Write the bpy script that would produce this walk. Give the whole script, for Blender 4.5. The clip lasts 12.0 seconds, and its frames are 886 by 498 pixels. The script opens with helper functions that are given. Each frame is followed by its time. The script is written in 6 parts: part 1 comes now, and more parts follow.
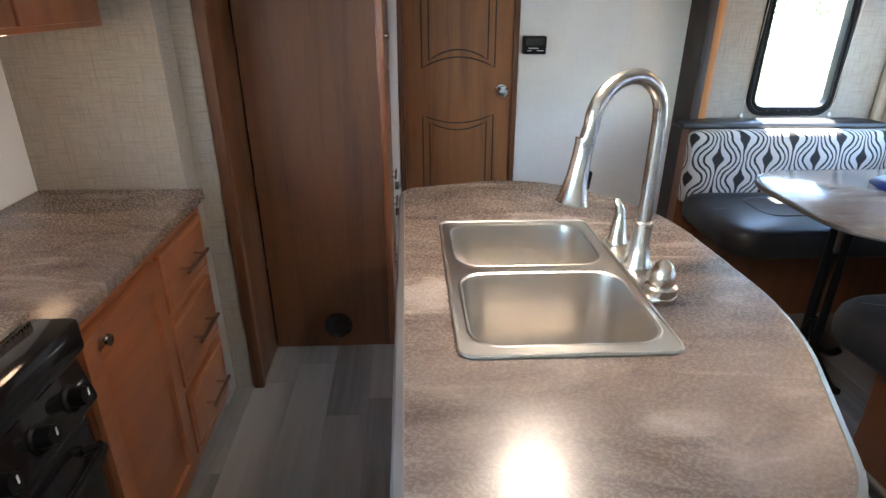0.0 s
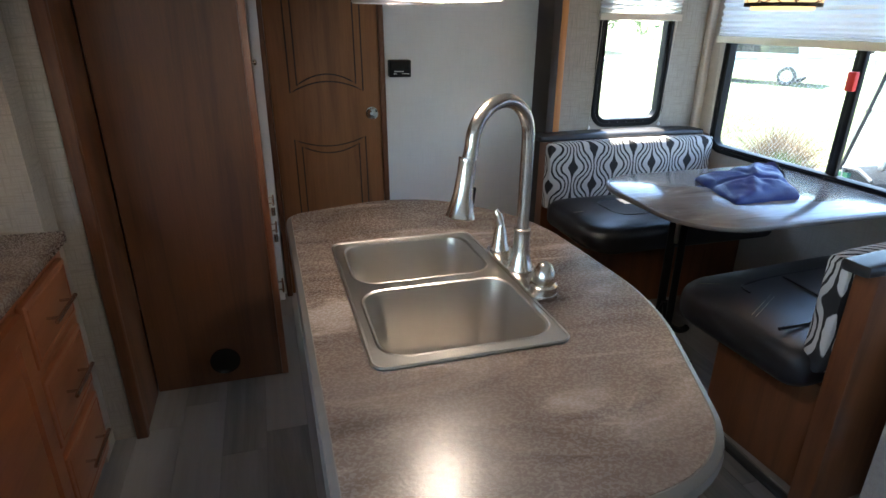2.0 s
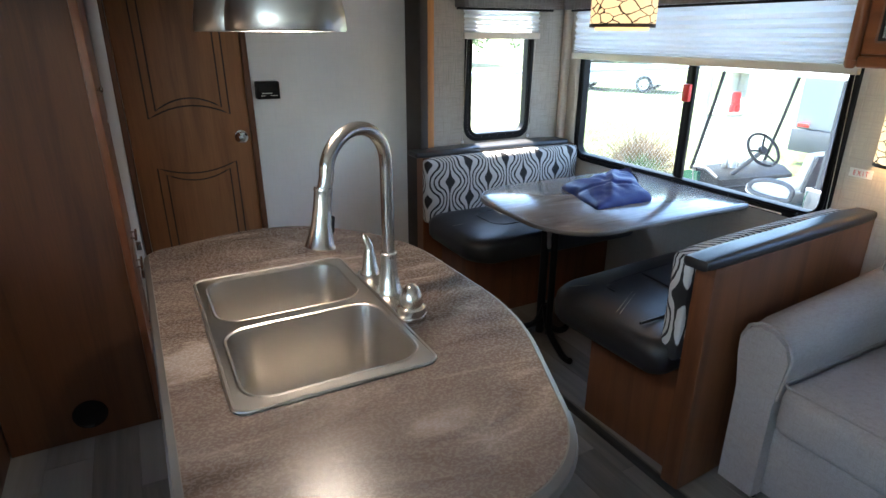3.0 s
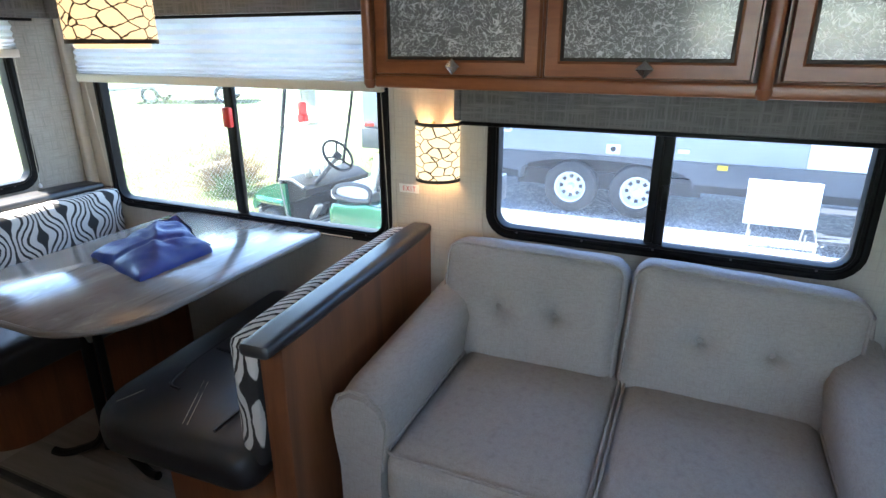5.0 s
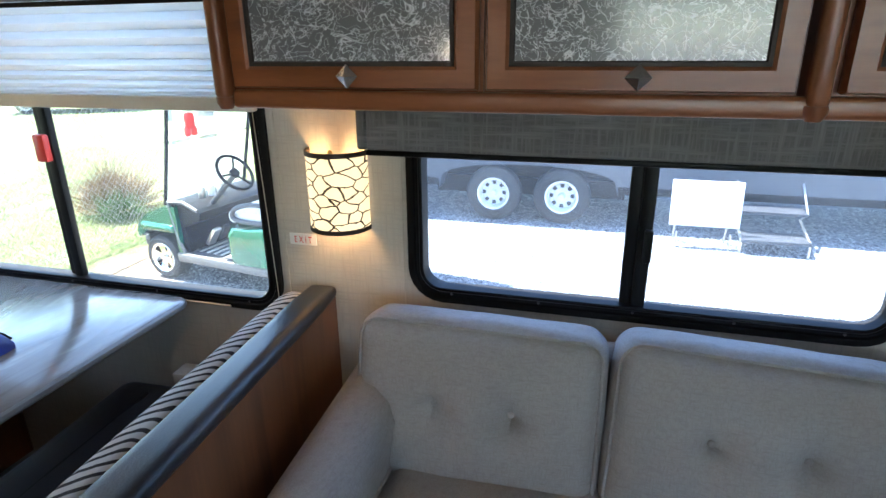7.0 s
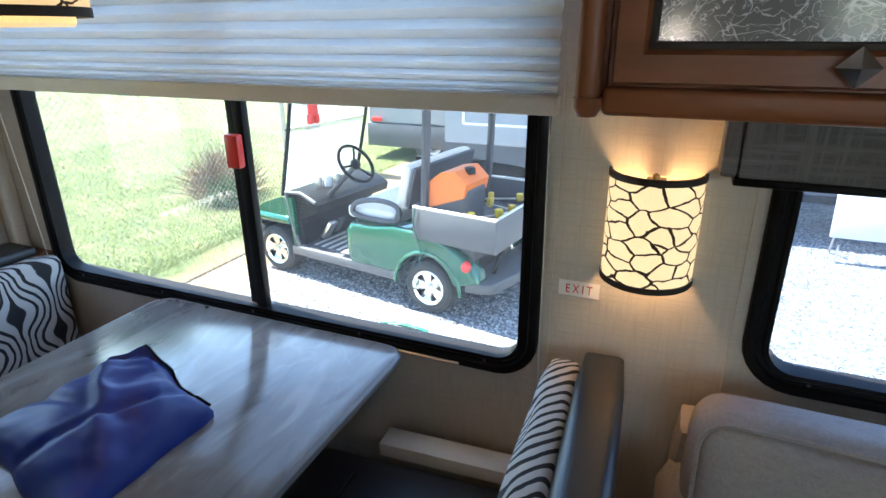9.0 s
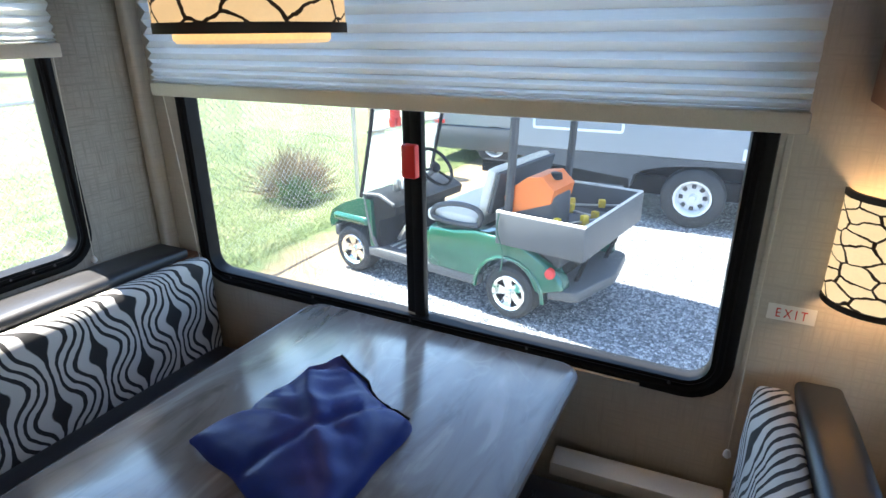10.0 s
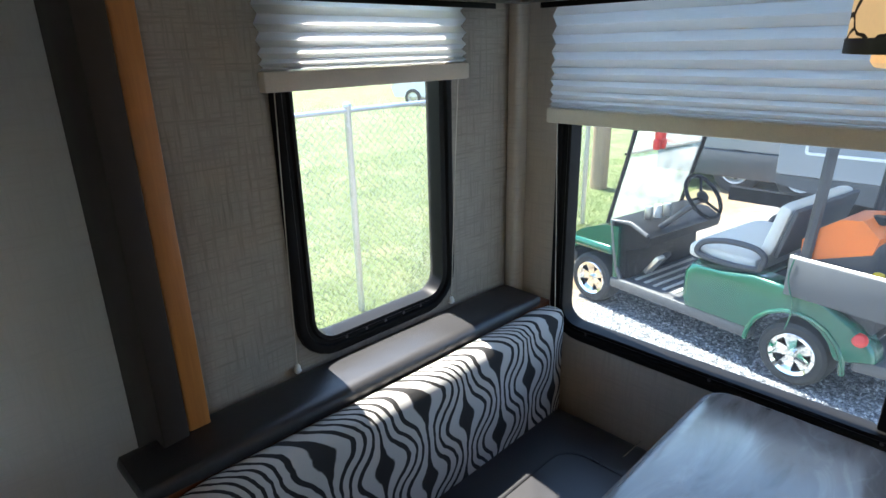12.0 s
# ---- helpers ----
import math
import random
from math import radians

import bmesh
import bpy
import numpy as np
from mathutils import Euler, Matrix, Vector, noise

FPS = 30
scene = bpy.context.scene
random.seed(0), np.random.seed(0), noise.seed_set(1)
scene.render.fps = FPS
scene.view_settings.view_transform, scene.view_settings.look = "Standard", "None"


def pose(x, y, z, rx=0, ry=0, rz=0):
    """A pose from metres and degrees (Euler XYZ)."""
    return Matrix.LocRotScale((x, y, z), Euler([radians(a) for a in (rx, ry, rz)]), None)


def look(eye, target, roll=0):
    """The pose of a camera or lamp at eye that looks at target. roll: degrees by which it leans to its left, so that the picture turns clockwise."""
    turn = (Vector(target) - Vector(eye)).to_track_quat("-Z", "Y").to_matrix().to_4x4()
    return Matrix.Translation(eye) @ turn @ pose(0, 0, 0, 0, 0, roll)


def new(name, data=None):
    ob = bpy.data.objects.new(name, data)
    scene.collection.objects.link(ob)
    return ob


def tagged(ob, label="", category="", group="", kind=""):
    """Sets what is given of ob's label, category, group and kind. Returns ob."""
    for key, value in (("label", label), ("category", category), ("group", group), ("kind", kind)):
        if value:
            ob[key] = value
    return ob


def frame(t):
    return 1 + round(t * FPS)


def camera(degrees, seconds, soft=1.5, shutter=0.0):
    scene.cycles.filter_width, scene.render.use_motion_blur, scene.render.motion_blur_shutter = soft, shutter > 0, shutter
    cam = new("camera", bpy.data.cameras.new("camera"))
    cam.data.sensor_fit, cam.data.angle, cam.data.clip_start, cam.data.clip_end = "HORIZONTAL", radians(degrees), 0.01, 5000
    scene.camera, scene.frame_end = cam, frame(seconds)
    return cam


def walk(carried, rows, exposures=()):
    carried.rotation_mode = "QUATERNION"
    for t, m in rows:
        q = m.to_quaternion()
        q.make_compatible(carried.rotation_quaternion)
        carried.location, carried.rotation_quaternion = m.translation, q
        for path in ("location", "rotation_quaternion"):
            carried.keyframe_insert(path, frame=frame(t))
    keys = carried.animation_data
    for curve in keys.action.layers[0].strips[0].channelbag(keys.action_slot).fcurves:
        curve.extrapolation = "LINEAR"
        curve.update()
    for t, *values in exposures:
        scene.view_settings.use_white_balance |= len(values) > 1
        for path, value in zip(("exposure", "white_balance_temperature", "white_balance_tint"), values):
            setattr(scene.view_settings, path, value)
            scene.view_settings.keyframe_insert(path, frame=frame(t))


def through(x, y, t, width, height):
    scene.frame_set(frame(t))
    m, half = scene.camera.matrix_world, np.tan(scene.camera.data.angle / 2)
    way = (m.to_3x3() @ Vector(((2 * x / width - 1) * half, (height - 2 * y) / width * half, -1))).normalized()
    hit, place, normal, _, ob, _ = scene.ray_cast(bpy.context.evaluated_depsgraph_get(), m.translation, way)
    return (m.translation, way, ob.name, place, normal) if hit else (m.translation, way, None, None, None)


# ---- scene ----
cam = camera(75.1, 12.0)
PATH = [
    (0, (1.275, 1.282, 1.419), (1.392, 3.109, 0.614), 0.6),
    (0.5, (1.246, 1.241, 1.431), (1.638, 3.042, 0.654), 0.9),
    (1, (1.252, 1.226, 1.434), (1.713, 3.018, 0.675), 1.0),
    (1.5, (1.231, 1.236, 1.438), (1.725, 3.023, 0.689), 1.0),
    (2, (1.222, 1.232, 1.441), (1.768, 3.007, 0.698), 0.7),
    (2.5, (1.225, 1.216, 1.445), (1.864, 2.969, 0.726), 0.7),
    (3, (1.283, 1.212, 1.467), (2.165, 2.866, 0.768), 0.3),
    (3.5, (1.486, 1.256, 1.458), (2.637, 2.744, 0.779), 0.1),
    (3.7, (1.601, 1.279, 1.453), (2.862, 2.678, 0.78), -0.1),
    (5.3, (1.795, 1.433, 1.503), (3.548, 2.116, 0.826), -0.1),
    (5.5, (1.805, 1.469, 1.501), (3.565, 2.134, 0.821), -0.2),
    (6, (1.939, 1.543, 1.473), (3.71, 2.177, 0.791), -0.3),
    (6.5, (2.216, 1.543, 1.482), (4.001, 2.134, 0.8), -0.4),
    (6.7, (2.271, 1.546, 1.486), (4.07, 2.099, 0.808), -0.5),
    (8.3, (2.406, 1.976, 1.51), (4.243, 2.401, 0.845), -0.1),
    (8.5, (2.429, 2.036, 1.507), (4.244, 2.529, 0.828), -0.1),
    (9, (2.598, 2.203, 1.477), (4.32, 2.929, 0.764), -0.4),
    (9.5, (2.603, 2.348, 1.492), (4.294, 3.144, 0.78), -0.5),
    (10, (2.497, 2.505, 1.499), (4.159, 3.361, 0.789), -0.5),
    (10.5, (2.421, 2.663, 1.52), (3.977, 3.708, 0.822), -0.8),
    (11, (2.522, 2.923, 1.5), (3.933, 4.164, 0.815), -1.3),
    (11.5, (2.553, 3.062, 1.522), (3.916, 4.359, 0.843), -1.3),
    (12, (2.441, 3.144, 1.511), (3.757, 4.496, 0.849), -1.2),
]
walk(cam, [(t, look(eye, target, roll)) for t, eye, target, roll in PATH],
     exposures=((0.0, 4.6), (0.5, 4.4), (1.0, 4.1), (1.5, 3.85), (2.5, 3.55), (3.7, 3.75), (5.5, 3.65), (6.7, 3.5), (8.3, 3.05), (9.0, 2.88), (10.0, 2.75), (11.0, 2.5), (12.0, 2.35)))

# ---- light ----
SUN = Vector((0.04, 0.42, 1.0)).normalized()
world = bpy.data.worlds.new("sky")
scene.world = world
world.use_nodes = True
wn = world.node_tree.nodes
sky = wn.new("ShaderNodeTexSky")
sky.sky_type, sky.sun_disc = "NISHITA", False
sky.dust_density, sky.ozone_density = 0.4, 2.0
sky.sun_elevation, sky.sun_rotation = math.asin(SUN.z), math.atan2(SUN.x, SUN.y)
wn["Background"].inputs["Strength"].default_value = 0.15
world.node_tree.links.new(sky.outputs[0], wn["Background"].inputs["Color"])


def lamp(name, kind, place, energy, colour, size):
    data = bpy.data.lights.new(name, kind)
    data.energy, data.color = energy, colour
    if kind == "SUN":
        data.angle = size
    else:
        data.shadow_soft_size = size
    ob = new(name, data)
    ob.location = place
    return ob


sun = lamp("sun", "SUN", (0, 0, 20), 5.0, (1.0, 0.95, 0.88), radians(0.5))
sun.rotation_euler = SUN.to_track_quat("Z", "Y").to_euler()
WARM = (1.0, 0.66, 0.36)
lamp("pendant_bulb", "POINT", (3.176, 3.164, 1.60), 0.5, WARM, 0.04)
lamp("sconce_bulb", "POINT", (3.635, 2.241, 1.135), 0.26, WARM, 0.03)
lamp("dome_bulb", "POINT", (1.56, 2.29, 1.475), 0.88, (1.0, 0.85, 0.71), 0.03)
lamp("hood_bulb", "POINT", (0.40, 2.62, 1.30), 0.07, (1.0, 0.70, 0.46), 0.05)

# Added fill lamp inside the unseen west window, besides the sky itself.
window_fill = bpy.data.lights.new("kitchen_window_fill", "AREA")
window_fill.shape, window_fill.size, window_fill.size_y = "RECTANGLE", 2.5, 0.8
window_fill.energy, window_fill.color = 0.22, (0.86, 0.94, 1.0)
so = new("kitchen_window_fill", window_fill)
so.matrix_world = Matrix.Translation((0.14, 0.22, 1.40)) @ Matrix.Rotation(radians(-90), 4, "Y") @ Matrix.Rotation(radians(90), 4, "Z")

# ---- materials ----


def material(name):
    m = bpy.data.materials.new(name)
    m.use_nodes = True
    nt = m.node_tree
    return m, nt, nt.nodes["Principled BSDF"]


def node(nt, kind, inputs=(), **props):
    n = nt.nodes.new("ShaderNode" + kind)
    for k, v in props.items():
        if k == "operation":
            n.operation = v
        elif k == "blend":
            n.data_type, n.blend_type = "RGBA", v
        elif k == "feature":
            n.feature = v
        elif k == "bands":
            n.bands_direction = v
    for k, v in dict(inputs).items():
        if isinstance(v, bpy.types.NodeSocket):
            nt.links.new(v, n.inputs[k])
        else:
            n.inputs[k].default_value = v
    return n


def coords(nt, scale=(1, 1, 1), turn=0.0):
    tc = nt.nodes.new("ShaderNodeTexCoord")
    return node(nt, "Mapping", {"Vector": tc.outputs["Object"], "Scale": scale, "Rotation": (0, 0, turn)}).outputs[0]


def noise_tex(nt, vec, scale, detail=4.0, rough=0.55, dist=0.0):
    return node(nt, "TexNoise", {"Vector": vec, "Scale": scale, "Detail": detail, "Roughness": rough, "Distortion": dist}).outputs[0]


def ramp(nt, fac, stops):
    r = nt.nodes.new("ShaderNodeValToRGB")
    nt.links.new(fac, r.inputs[0])
    e = r.color_ramp.elements
    e[0].position, e[0].color = stops[0][0], (*stops[0][1], 1)
    e[1].position, e[1].color = stops[-1][0], (*stops[-1][1], 1)
    for p, c in stops[1:-1]:
        x = e.new(p)
        x.color = (*c, 1)
    return r.outputs[0]


def mix(nt, fac, a, b, blend="MIX"):
    n = node(nt, "Mix", blend=blend)
    for i, v in ((0, fac), (6, a), (7, b)):
        if isinstance(v, bpy.types.NodeSocket):
            nt.links.new(v, n.inputs[i])
        else:
            n.inputs[i].default_value = v if i == 0 else (*v, 1)
    return n.outputs[2]


def math_node(nt, op, a, b=0.0):
    n = node(nt, "Math", operation=op)
    for i, v in enumerate((a, b)):
        if isinstance(v, bpy.types.NodeSocket):
            nt.links.new(v, n.inputs[i])
        else:
            n.inputs[i].default_value = v
    return n.outputs[0]


def bump(nt, bsdf, height, strength=0.2, distance=0.002):
    b = node(nt, "Bump", {"Height": height, "Strength": strength, "Distance": distance})
    nt.links.new(b.outputs[0], bsdf.inputs["Normal"])


def tone(c, f):
    return tuple(min(1.0, x * f) for x in c)


def plain(name, base, rough=0.5, metal=0.0, var=0.12, scale=6.0, grain=0.0, gscale=300.0, stretch=(1, 1, 1), coat=0.0, spec=0.5):
    m, nt, b = material(name)
    v = coords(nt, stretch)
    n1 = noise_tex(nt, v, scale)
    c = ramp(nt, n1, [(0.3, tone(base, 1 - var)), (0.7, tone(base, 1 + var))])
    n2 = noise_tex(nt, v, gscale, 2.0)
    if var:
        c = mix(nt, 0.5, c, ramp(nt, n2, [(0.25, tone(base, 1 - var * 0.7)), (0.75, tone(base, 1 + var * 0.7))]))
    nt.links.new(c, b.inputs["Base Color"])
    nt.links.new(ramp(nt, n1, [(0.2, (rough * 0.85,) * 3), (0.8, (min(1, rough * 1.15),) * 3)]), b.inputs["Roughness"])
    b.inputs["Metallic"].default_value = metal
    b.inputs["Coat Weight"].default_value = coat
    b.inputs["Specular IOR Level"].default_value = spec
    if grain:
        bump(nt, b, n2, grain)
    return m


def wood(name, base, dark, stretch=(14, 14, 0.9), rough=0.38, fine=9.0, coat=0.15, spread=0.15):
    m, nt, b = material(name)
    v = coords(nt, stretch)
    n1 = noise_tex(nt, v, 1.0, 6, 0.6, 0.6)
    n2 = noise_tex(nt, v, fine, 3, 0.6, 0.2)
    rnd = nt.nodes.new("ShaderNodeObjectInfo").outputs["Random"]
    c = ramp(nt, n1, [(0.25, dark), (0.5, base), (0.75, tone(base, 1.25))])
    c = mix(nt, math_node(nt, "MULTIPLY", n2, 0.55), c, tone(dark, 0.75))
    c = mix(nt, math_node(nt, "MULTIPLY", rnd, spread), c, tone(base, 1.2 + spread * 0.6))
    nt.links.new(c, b.inputs["Base Color"])
    b.inputs["Roughness"].default_value = rough
    b.inputs["Coat Weight"].default_value = coat
    b.inputs["Coat Roughness"].default_value = 0.25
    bump(nt, b, n2, 0.12, 0.001)
    return m


def linen(name, base, dark, size=1.0, rough=0.7, amount=0.6, planes=((1, 1, 0.06), (0.06, 0.06, 1))):
    """Woven threads both ways: long streaks up and across."""
    m, nt, b = material(name)
    a = noise_tex(nt, coords(nt, planes[0]), 190 / size, 3, 0.7)
    h = noise_tex(nt, coords(nt, planes[1]), 190 / size, 3, 0.7)
    big = noise_tex(nt, coords(nt), 3.0, 3)
    t = math_node(nt, "MAXIMUM", a, h)
    c = ramp(nt, t, [(0.45, base), (0.72, tuple(x + (y - x) * amount for x, y in zip(base, dark)))])
    c = mix(nt, 0.18, c, ramp(nt, big, [(0.3, tone(base, 0.7)), (0.7, tone(base, 1.2))]))
    nt.links.new(c, b.inputs["Base Color"])
    b.inputs["Roughness"].default_value = rough
    bump(nt, b, t, 0.25, 0.0008)
    return m


def glass(name, tint=(0.93, 0.97, 0.96), gloss=0.015):
    m, nt, b = material(name)
    nt.nodes.remove(b)
    tr = node(nt, "BsdfTransparent", {"Color": (*tint, 1)})
    gl = node(nt, "BsdfGlossy", {"Roughness": 0.02})
    # Patchy dirt haze, which also stands in for veiling glare.
    dirt = noise_tex(nt, coords(nt), 5.0, 5)
    fac = math_node(nt, "MULTIPLY", node(nt, "Fresnel", {"IOR": 1.4}).outputs[0], 0.25)
    s = node(nt, "MixShader", {0: fac, 1: tr.outputs[0], 2: gl.outputs[0]})
    haze = node(nt, "BsdfTranslucent", {"Color": (0.8, 0.8, 0.8, 1)})
    s2 = node(nt, "MixShader", {0: math_node(nt, "MULTIPLY", dirt, gloss), 1: s.outputs[0], 2: haze.outputs[0]})
    nt.links.new(s2.outputs[0], nt.nodes["Material Output"].inputs[0])
    return m


def slate_laminate(name, base, light, dark, gloss=0.3, pit=0.28):
    m, nt, b = material(name)
    v = coords(nt)
    warp = noise_tex(nt, v, 2.2, 5, 0.6, 0.8)
    mid = noise_tex(nt, coords(nt, (0.8, 2.6, 1.0), 0.6), 4.0, 6, 0.55, 1.5)
    fine = noise_tex(nt, v, 60.0, 6, 0.7)
    c = ramp(nt, mid, [(0.32, dark), (0.46, base), (0.56, tone(base, 1.15)), (0.68, light)])
    c = mix(nt, 0.28, c, ramp(nt, warp, [(0.3, tone(base, 0.75)), (0.5, base), (0.7, light)]))
    vein = node(nt, "TexVoronoi", {"Vector": node(nt, "Mapping", {"Vector": mix(nt, 0.25, v, noise_col(nt, v, 3.0)), "Scale": (4, 10, 4), "Rotation": (0, 0, 0.6)}).outputs[0], "Scale": 1.3}, feature="DISTANCE_TO_EDGE").outputs[0]
    c = mix(nt, math_node(nt, "MULTIPLY", ramp_fac(nt, vein, 0.0, 0.04, 0.35, 0.0), ramp_fac(nt, warp, 0.52, 0.62, 0.0, 1.0)), c, light)
    c = mix(nt, ramp_fac(nt, fine, 0.55, 0.75, 0.0, 0.035), c, dark)
    nt.links.new(c, b.inputs["Base Color"])
    pits = noise_tex(nt, coords(nt, (1.0, 1.3, 1.0), 0.6), 170.0, 2, 0.5, 0.6)
    nt.links.new(ramp_fac(nt, pits, 0.45, 0.6, gloss, gloss * 1.3), b.inputs["Roughness"])
    bump(nt, b, pits, pit, 0.0012)
    return m


def noise_col(nt, v, scale):
    return node(nt, "TexNoise", {"Vector": v, "Scale": scale, "Detail": 5.0}).outputs[1]


def ramp_fac(nt, fac, a, b, va, vb):
    n = node(nt, "MapRange", {"Value": fac, "From Min": a, "From Max": b, "To Min": va, "To Max": vb})
    return n.outputs[0]


def ogee_fabric(name, p, q, white, black):
    """Nested wavy bands round dark diamonds, as in a woven ogee cloth."""
    m, nt, b = material(name)
    tc = nt.nodes.new("ShaderNodeTexCoord")
    xyz = node(nt, "SeparateXYZ", {0: tc.outputs["Object"]})
    u = math_node(nt, "ADD", math_node(nt, "ADD", xyz.outputs[0], xyz.outputs[1]), 0.037)
    w = noise_tex(nt, tc.outputs["Object"], 22.0, 2)
    u = math_node(nt, "ADD", u, math_node(nt, "MULTIPLY", math_node(nt, "SUBTRACT", w, 0.5), 0.014))
    z = xyz.outputs[2]
    su = math_node(nt, "SINE", math_node(nt, "MULTIPLY", u, 2 * math.pi / p))
    cz = math_node(nt, "COSINE", math_node(nt, "MULTIPLY", math_node(nt, "SUBTRACT", z, 0.01), 2 * math.pi / q))
    phi = math_node(nt, "ADD", u, math_node(nt, "MULTIPLY", math_node(nt, "MULTIPLY", su, cz), 0.86 * p / (2 * math.pi)))
    s = math_node(nt, "COSINE", math_node(nt, "MULTIPLY", phi, 16 * math.pi / p))
    fac = ramp_fac(nt, s, 0.22, 0.50, 1.0, 0.0)
    weave = noise_tex(nt, coords(nt), 420.0, 2)
    c = mix(nt, fac, black, white)
    c = mix(nt, 0.25, c, mix(nt, weave, tone(white, 0.25), white), "MULTIPLY")
    nt.links.new(c, b.inputs["Base Color"])
    b.inputs["Roughness"].default_value = 0.85
    bump(nt, b, math_node(nt, "ADD", math_node(nt, "MULTIPLY", fac, 0.6), weave), 0.3, 0.0012)
    return m


def leaf_shade(name, glow, strength, centre, radius, size=0.05):
    """Lit cloth drum with dark branching outlines of slanting leaves, drawn round its axis."""
    m, nt, b = material(name)
    tc = nt.nodes.new("ShaderNodeTexCoord")
    xyz = node(nt, "SeparateXYZ", {0: tc.outputs["Object"]})
    ang = math_node(nt, "ARCTAN2", math_node(nt, "SUBTRACT", xyz.outputs[1], centre[1]), math_node(nt, "SUBTRACT", centre[0], xyz.outputs[0]))
    flat = node(nt, "CombineXYZ", {0: math_node(nt, "MULTIPLY", ang, radius), 1: xyz.outputs[2], 2: 0.0}).outputs[0]
    bend = mix(nt, 0.035, flat, noise_col(nt, flat, 14.0))
    v = node(nt, "Mapping", {"Vector": bend, "Rotation": (0, 0, 0.62), "Scale": (1.0, 1.75, 1.0)}).outputs[0]
    e = node(nt, "TexVoronoi", {"Vector": v, "Scale": 1.0 / size, "Randomness": 0.72}, feature="DISTANCE_TO_EDGE").outputs[0]
    line = ramp_fac(nt, e, 0.042, 0.056, 0.0, 1.0)
    cloth = noise_tex(nt, coords(nt), 260.0, 2)
    nt.links.new(mix(nt, line, (0.03, 0.02, 0.014), (0.78, 0.66, 0.46)), b.inputs["Base Color"])
    nt.links.new(mix(nt, line, (0.006, 0.003, 0.001), glow), b.inputs["Emission Color"])
    nt.links.new(math_node(nt, "MULTIPLY", ramp_fac(nt, cloth, 0.3, 0.7, 0.85, 1.1), strength), b.inputs["Emission Strength"])
    b.inputs["Roughness"].default_value = 0.8
    return m


def glow(name, base, colour, strength):
    m, nt, b = material(name)
    n = noise_tex(nt, coords(nt), 200.0, 2)
    nt.links.new(ramp(nt, n, [(0.3, tone(base, 0.9)), (0.7, base)]), b.inputs["Base Color"])
    b.inputs["Emission Color"].default_value = (*colour, 1)
    b.inputs["Emission Strength"].default_value = strength
    return m


def translucent(name, base, through=0.5, rough=0.8):
    m, nt, b = material(name)
    t = node(nt, "BsdfTranslucent", {"Color": (*base, 1)})
    n = noise_tex(nt, coords(nt, (1, 1, 12)), 40.0, 3)
    nt.links.new(ramp(nt, n, [(0.3, tone(base, 0.92)), (0.7, tone(base, 1.05))]), b.inputs["Base Color"])
    b.inputs["Roughness"].default_value = rough
    s = node(nt, "MixShader", {0: through, 1: b.outputs[0], 2: t.outputs[0]})
    nt.links.new(s.outputs[0], nt.nodes["Material Output"].inputs[0])
    return m


def cracked_glass(name):
    """Grey glass with pale threads that wander and cross."""
    m, nt, b = material(name)
    v = coords(nt, (1, 1, 1.25))
    threads = None
    for off, scale, width in ((0.0, 17.0, 0.016), (3.7, 23.0, 0.013), (9.1, 31.0, 0.013)):
        q = node(nt, "Mapping", {"Vector": v, "Location": (off, off * 0.7, off * 1.3)}).outputs[0]
        n = noise_tex(nt, q, scale, 2.5, 0.55, 1.3)
        ridge = ramp_fac(nt, math_node(nt, "ABSOLUTE", math_node(nt, "SUBTRACT", n, 0.5)), 0.0, width, 1.0, 0.0)
        threads = ridge if threads is None else math_node(nt, "MAXIMUM", threads, ridge)
    frost = noise_tex(nt, v, 6.0, 3)
    nt.links.new(mix(nt, threads, mix(nt, frost, (0.15, 0.15, 0.15), (0.25, 0.25, 0.25)), (0.84, 0.85, 0.86)), b.inputs["Base Color"])
    b.inputs["Roughness"].default_value = 0.2
    b.inputs["Coat Weight"].default_value = 1.0
    b.inputs["Coat Roughness"].default_value = 0.12
    bump(nt, b, threads, 0.2, 0.0008)
    return m


